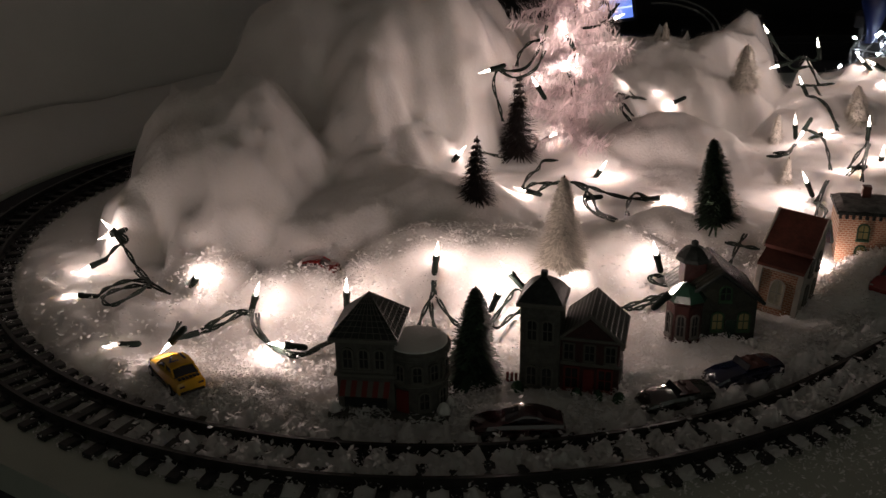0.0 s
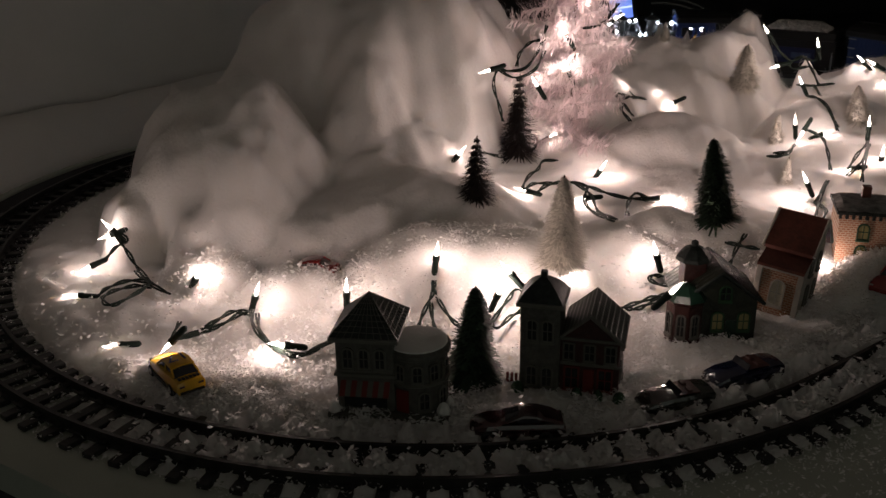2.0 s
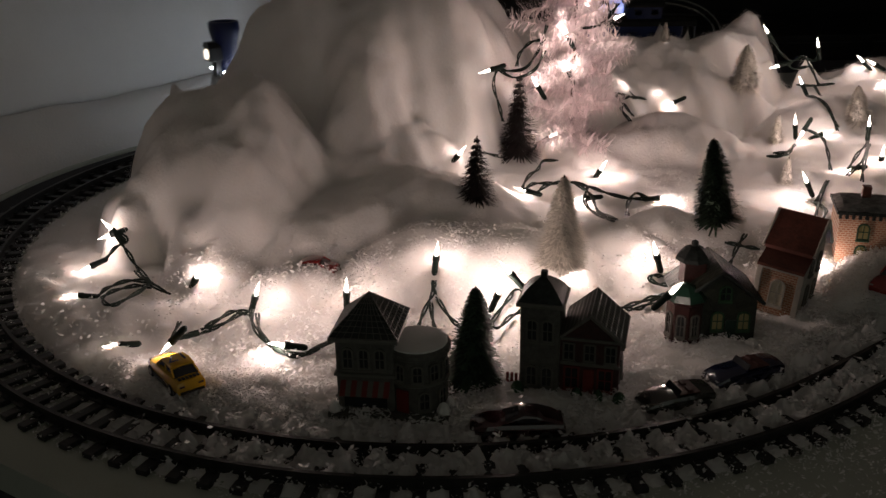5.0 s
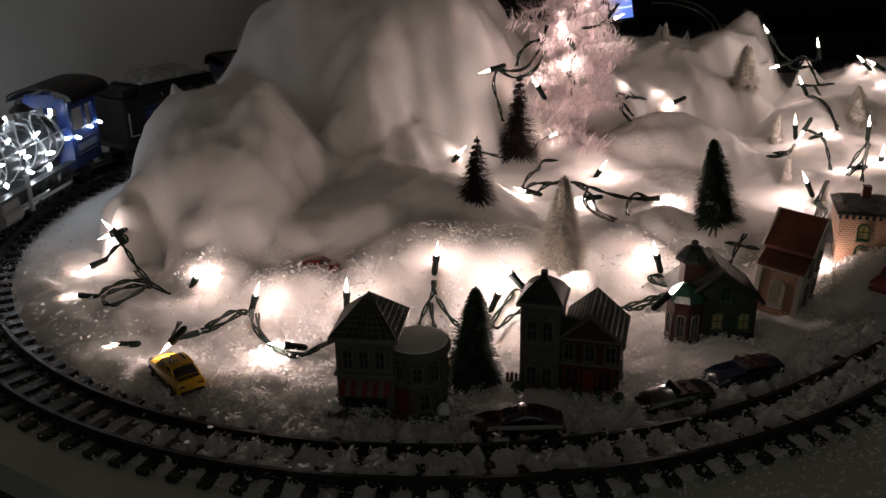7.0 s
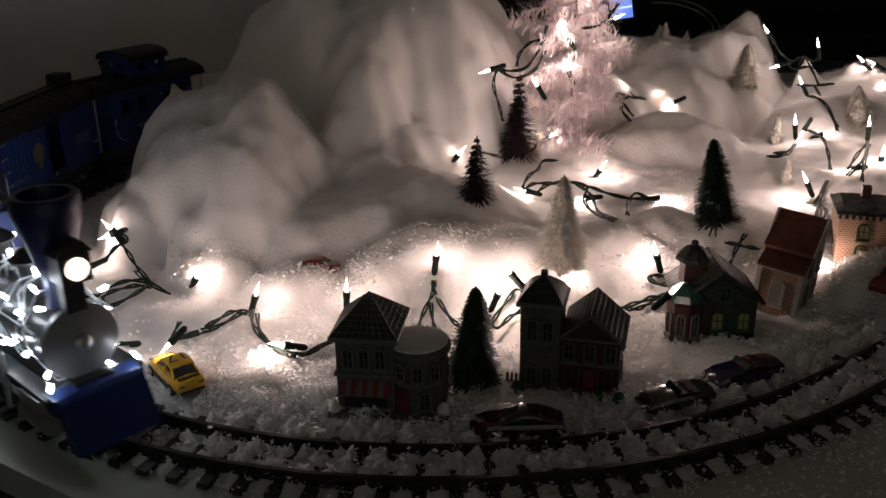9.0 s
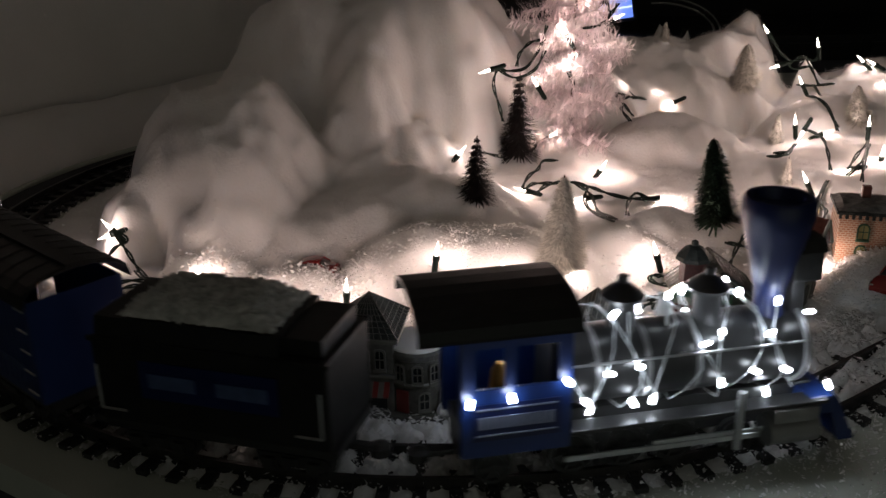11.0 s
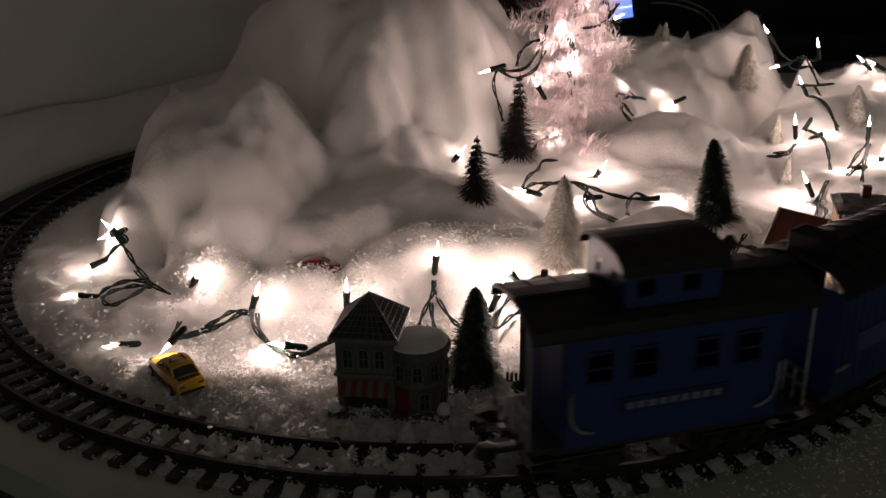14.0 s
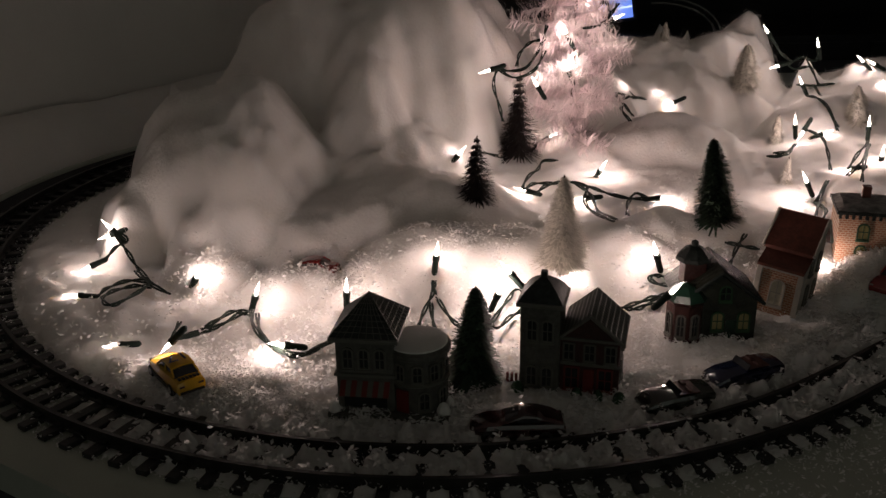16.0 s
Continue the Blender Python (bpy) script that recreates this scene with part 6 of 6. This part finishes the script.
def strips(rows):
    """Thin tapered strips (from, to, width) as one mesh."""
    verts, faces = [], []
    for p, q, w in rows:
        side = (q - p).cross(Vector((0.3, 0.2, 1.0)))
        side = side.normalized() * w * 0.5 if side.length > 1e-9 else Vector((w * 0.5, 0, 0))
        n = len(verts)
        verts += [p - side, p + side, q + side * 0.5, q - side * 0.5]
        faces.append((n, n + 1, n + 2, n + 3))
    me = bpy.data.meshes.new("crown")
    me.from_pydata(verts, [], faces)
    return me


def brush_tree(at, high, radius, count, mat, label, seed, tiers=0, droop=0.15, width=0.0026, tip=0.10, blunt=0.75):
    tree = thing("brush_tree", at, label, "miniature tree", "brush trees")
    rnd, rows = random.Random(seed), []
    for k in range(count):
        u = rnd.random() ** 1.25
        if tiers:
            u = (math.floor(u * tiers) + 0.5 + rnd.gauss(0, 0.13)) / tiers
            u = min(max(u, 0.0), 1.0)
        a = rnd.uniform(0, 2 * math.pi)
        r = radius * (tip + (1 - tip) * (1 - u) ** blunt) * rnd.uniform(0.80, 1.18) * (1 + 0.10 * math.sin(3 * a + seed + 9 * u))
        z = high * (0.06 + 0.92 * u)
        p = Vector((0.002 * math.cos(a), 0.002 * math.sin(a), z))
        q = Vector((r * math.cos(a + rnd.gauss(0, 0.1)), r * math.sin(a), z + rnd.gauss(-droop, 0.12) * r))
        m = p.lerp(q, rnd.uniform(0.0, 0.45))
        rows.append((m, q, width))
    me = strips(rows)
    me.materials.append(mat)
    ob = new("crown", me)
    ob.parent = tree
    if not tiers:
        core = []
        for k in range(15):
            u = k / 14
            core.append((radius * 0.62 * (tip + (1 - tip) * (1 - u) ** blunt) * (0.3 if k == 0 else 1), high * (0.05 + 0.90 * u)))
        core.append((0.0, high * 0.97))
        bm = lathe(bmesh.new(), core, 16)
        for v in bm.verts:
            v.co.xy *= 1 + 0.30 * noise.noise(v.co * 160)
        part("inner_crown", bm, mat, tree)
    bm = tube(bmesh.new(), (0, 0, -0.004), (0, 0, high), 0.0022, 0.0008, 8)
    part("stem", bm, TWIST, tree)
    bm = lathe(bmesh.new(), [(radius * 0.35, -0.004), (radius * 0.35, 0.0015), (0.003, 0.003), (0.0, 0.003)], 12)
    part("base", bm, SNOW_CAP, tree)
    return tree


def tinsel_tree():
    tree = thing("tinsel_tree", pose(0.197, 1.372, 0.055), "bushy pale pink tinsel tree lit from within", "tinsel tree")
    rnd = random.Random(3)
    core, tuft = bmesh.new(), []
    tube(core, (0, 0, -0.01), (0, 0, 0.315), 0.004, 0.002, 8)
    twigs = bmesh.new()
    for k in range(90):
        u = (k + 0.5) / 90
        z = 0.022 + 0.290 * u
        a = k * 2.4 + rnd.uniform(-0.3, 0.3)
        long = (0.090 - 0.030 * abs(u - 0.40) / 0.6) * rnd.uniform(0.62, 1.10) * (1 + 0.14 * math.sin(u * 38)) * (1 if u < 0.80 else 0.72) * (0.86 if 0.62 < u < 0.70 else 1)
        if u < 0.12:
            long *= 0.7
        tip = Vector((long * math.cos(a), long * math.sin(a), z + rnd.uniform(-0.02, 0.022)))
        root = Vector((0, 0, z))
        tube(twigs, root, tip, 0.0012, 0.0008, 5, False)
        way = (tip - root).normalized()
        for j in range(165):
            v = rnd.random() ** 0.7
            p = root.lerp(tip, v)
            d = Vector((rnd.gauss(0, 1), rnd.gauss(0, 1), rnd.gauss(0, 1)))
            d = (d - way * d.dot(way)).normalized() * rnd.uniform(0.009, 0.022) + way * rnd.uniform(0.003, 0.014)
            tuft.append((p, p + d, 0.0018))
    part("stem", core, TWIST, tree)
    part("twig", twigs, PINK_TINSEL, tree)
    me = strips(tuft)
    me.materials.append(PINK_TINSEL)
    ob = new("crown", me)
    ob.parent = tree


def tree_at(x, y, lift=0.0, tilt=0.0):
    return pose(x, y, snow_z(x, y) + lift, tilt, tilt * 0.5, 0)


brush_tree(tree_at(0.026, 0.765, 0, 3), 0.100, 0.0245, 3000, PINE, "dark green bottle-brush fir standing in the snow", 1, blunt=0.62, width=0.0040)
brush_tree(tree_at(0.333, 1.062, -0.004, -9), 0.104, 0.029, 3800, PINE, "tall dark green bottle-brush fir on a snowy slope", 2, blunt=0.66, width=0.0040)
brush_tree(tree_at(0.044, 1.110, -0.004), 0.082, 0.028, 1500, BROWN_PINE, "sparse dark brown fir with tiered wire branches", 3, 10, 0.25, 0.0026, 0.08, 0.85)
brush_tree(tree_at(0.116, 1.345, -0.004), 0.124, 0.036, 2000, BROWN_PINE, "taller sparse dark brown fir with tiered branches", 4, 13, 0.25, 0.0030, 0.08, 0.85)
brush_tree(tree_at(0.130, 0.945, -0.003), 0.102, 0.0290, 4200, FROST, "frosted cream bottle-brush tree glowing in the light", 5, blunt=0.75, width=0.0034)
brush_tree(tree_at(0.536, 1.630, -0.004), 0.078, 0.029, 2600, FROST, "small frosted cream bottle-brush tree", 6, blunt=0.60, width=0.0034)
brush_tree(tree_at(0.526, 1.420, -0.004), 0.048, 0.014, 1400, FROST, "tiny frosted cream bottle-brush tree", 7)
brush_tree(tree_at(0.665, 1.450, -0.004, -8), 0.062, 0.024, 1700, FROST, "small frosted cream bottle-brush tree leaning aside", 8)
brush_tree(tree_at(0.475, 1.226, -0.006), 0.045, 0.013, 1100, FROST, "tiny frosted cream bottle-brush tree", 9)
brush_tree(tree_at(0.405, 1.690, -0.004), 0.034, 0.011, 1000, FROST, "tiny frosted cream bottle-brush tree", 10)
tinsel_tree()


# ---- loose plastic snow ----
def build_flakes():
    rnd, verts, faces = random.Random(11), [], []

    def flake(x, y, z, size):
        a, t = rnd.uniform(0, 6.28), rnd.uniform(-1.5, 1.5)
        u = Vector((math.cos(a), math.sin(a), rnd.uniform(-0.5, 0.5))) * size
        v = Vector((-math.sin(a) * math.cos(t), math.cos(a) * math.cos(t), math.sin(t))) * size * rnd.uniform(0.3, 0.8)
        c, n = Vector((x, y, z + size * 0.4 + rnd.random() ** 2 * 0.005)), len(verts)
        verts.extend((c - u * 0.5, c + v * 0.5, c + u * 0.5 + v * 0.1, c - v * 0.4))
        faces.append((n, n + 1, n + 2, n + 3))

    made = 0
    while made < 44000:
        x, y = rnd.uniform(-0.62, 0.95), rnd.uniform(0.52, 1.35)
        d = off_track(x, y)
        if d > 0.12 or noise.noise((x * 16, y * 16, 3)) < rnd.uniform(-0.5, 0.45):
            continue
        if d < -0.05 and y > 1.0 and rnd.random() < 0.75:
            continue
        if d < -0.05 and dome_height(x, y) > 0.045:
            continue
        if -0.28 > x and d < -0.05 and rnd.random() < 0.8:
            continue
        if abs(d) < 0.045 and x < -0.15 and rnd.random() < 0.6:
            continue
        if d > 0.045 and (x < 0.0 or rnd.random() < 0.7):
            continue
        z = snow_z(x, y) if d < -0.043 else 0.0008
        flake(x, y, z, rnd.choice((0.0016, 0.0024, 0.0034, 0.0052)))
        made += 1
    while made < 58000:
        p = outside(rnd.uniform(-0.20, 0.95), rnd.gauss(0.0, 0.040))
        if noise.noise((p.x * 22, p.y * 22, 8)) > rnd.uniform(-0.5, 0.3):
            flake(p.x, p.y, 0.001 + rnd.random() ** 2 * 0.006, rnd.choice((0.0016, 0.0022, 0.0032, 0.0042)))
        made += 1
    while made < 66000:
        x, y = rnd.gauss(0.02, 0.09), rnd.gauss(0.975, 0.035)
        if noise.noise((x * 30, y * 30, 1)) > rnd.uniform(-0.3, 0.4):
            flake(x, y, snow_z(x, y), rnd.choice((0.0016, 0.0022, 0.0032)))
        made += 1
    # upright fluff between the ties and along the inner rail
    left = 42000
    while left:
        left -= 1
        d, k = rnd.choice((rnd.uniform(-0.040, 0.046), rnd.uniform(-0.085, -0.040))), rnd.uniform(-0.40, 1.0)
        p = outside(k, d)
        if d < -0.043:
            z = snow_z(p.x, p.y)
        else:
            z = fluff_z(k, d)
            if z < 0.0065 or abs(abs(d) - 0.0225) < 0.003:
                continue
        if noise.noise((p.x * 30, p.y * 30, 12)) > rnd.uniform(-0.5, 0.2):
            flake(p.x, p.y, z - 0.001, rnd.choice((0.0022, 0.0034, 0.0046, 0.0062)))
    # long fluffy shreds heaped on the near side, round the houses and cars
    left = 34000
    while left:
        left -= 1
        p = outside(rnd.uniform(-0.30, 1.0), -0.046 - 0.15 * rnd.random() ** 1.4)
        if noise.noise((p.x * 26, p.y * 26, 5)) < rnd.uniform(-0.45, 0.35):
            continue
        a, rise, long = rnd.uniform(0, 6.28), rnd.uniform(-0.2, 0.6), rnd.choice((0.003, 0.0045, 0.006))
        way = Vector((math.cos(a) * math.cos(rise), math.sin(a) * math.cos(rise), math.sin(rise))) * long
        wide = Vector((-math.sin(a), math.cos(a), rnd.uniform(-0.6, 0.6))) * rnd.uniform(0.0005, 0.0011)
        c, n = Vector((p.x, p.y, snow_z(p.x, p.y) + 0.0005 + 0.004 * rnd.random() ** 3)), len(verts)
        verts.extend((c - wide, c + wide, c + way + wide * 0.4, c + way - wide * 0.4))
        faces.append((n, n + 1, n + 2, n + 3))
    for cx, cy, spread, count in ((-0.275, 1.00, 0.030, 700), (-0.10, 0.965, 0.03, 800), (-0.15, 0.80, 0.05, 1200), (-0.20, 0.735, 0.05, 1500), (0.30, 0.98, 0.04, 700), (0.46, 0.95, 0.03, 900)):
        for k in range(count):
            x, y = rnd.gauss(cx, spread), rnd.gauss(cy, spread * 0.7)
            if off_track(x, y) < -0.045:
                flake(x, y, snow_z(x, y), rnd.choice((0.0016, 0.0026, 0.0038, 0.0055)))
    me = bpy.data.meshes.new("snow_flakes")
    me.from_pydata(verts, [], faces)
    me.materials.append(FLAKE)
    tagged(new("snow_flakes", me), "white plastic snow flakes strewn over track and village", "snow flakes", "", "stuff")


build_flakes()


# ---- what moves: the train runs anticlockwise round the oval, its wheels roll ----
def motions():
    for car, s0, t0 in TRAIN:
        rows = []
        for k in range(65):
            t = k * 0.25
            p, head = on_track(s0 + SPEED * (t - t0))
            rows.append((t, Matrix.Translation((p.x, p.y, RAIL_TOP)) @ Matrix.Rotation(head, 4, "Z")))
        walk(car, rows)
    for ob, x, r in WHEELSETS:
        rows = [(k / 15, Matrix.Translation((x, 0, r)) @ Matrix.Rotation(SPEED * k / 15 / r, 4, "Y")) for k in range(241)]
        walk(ob, rows)


motions()
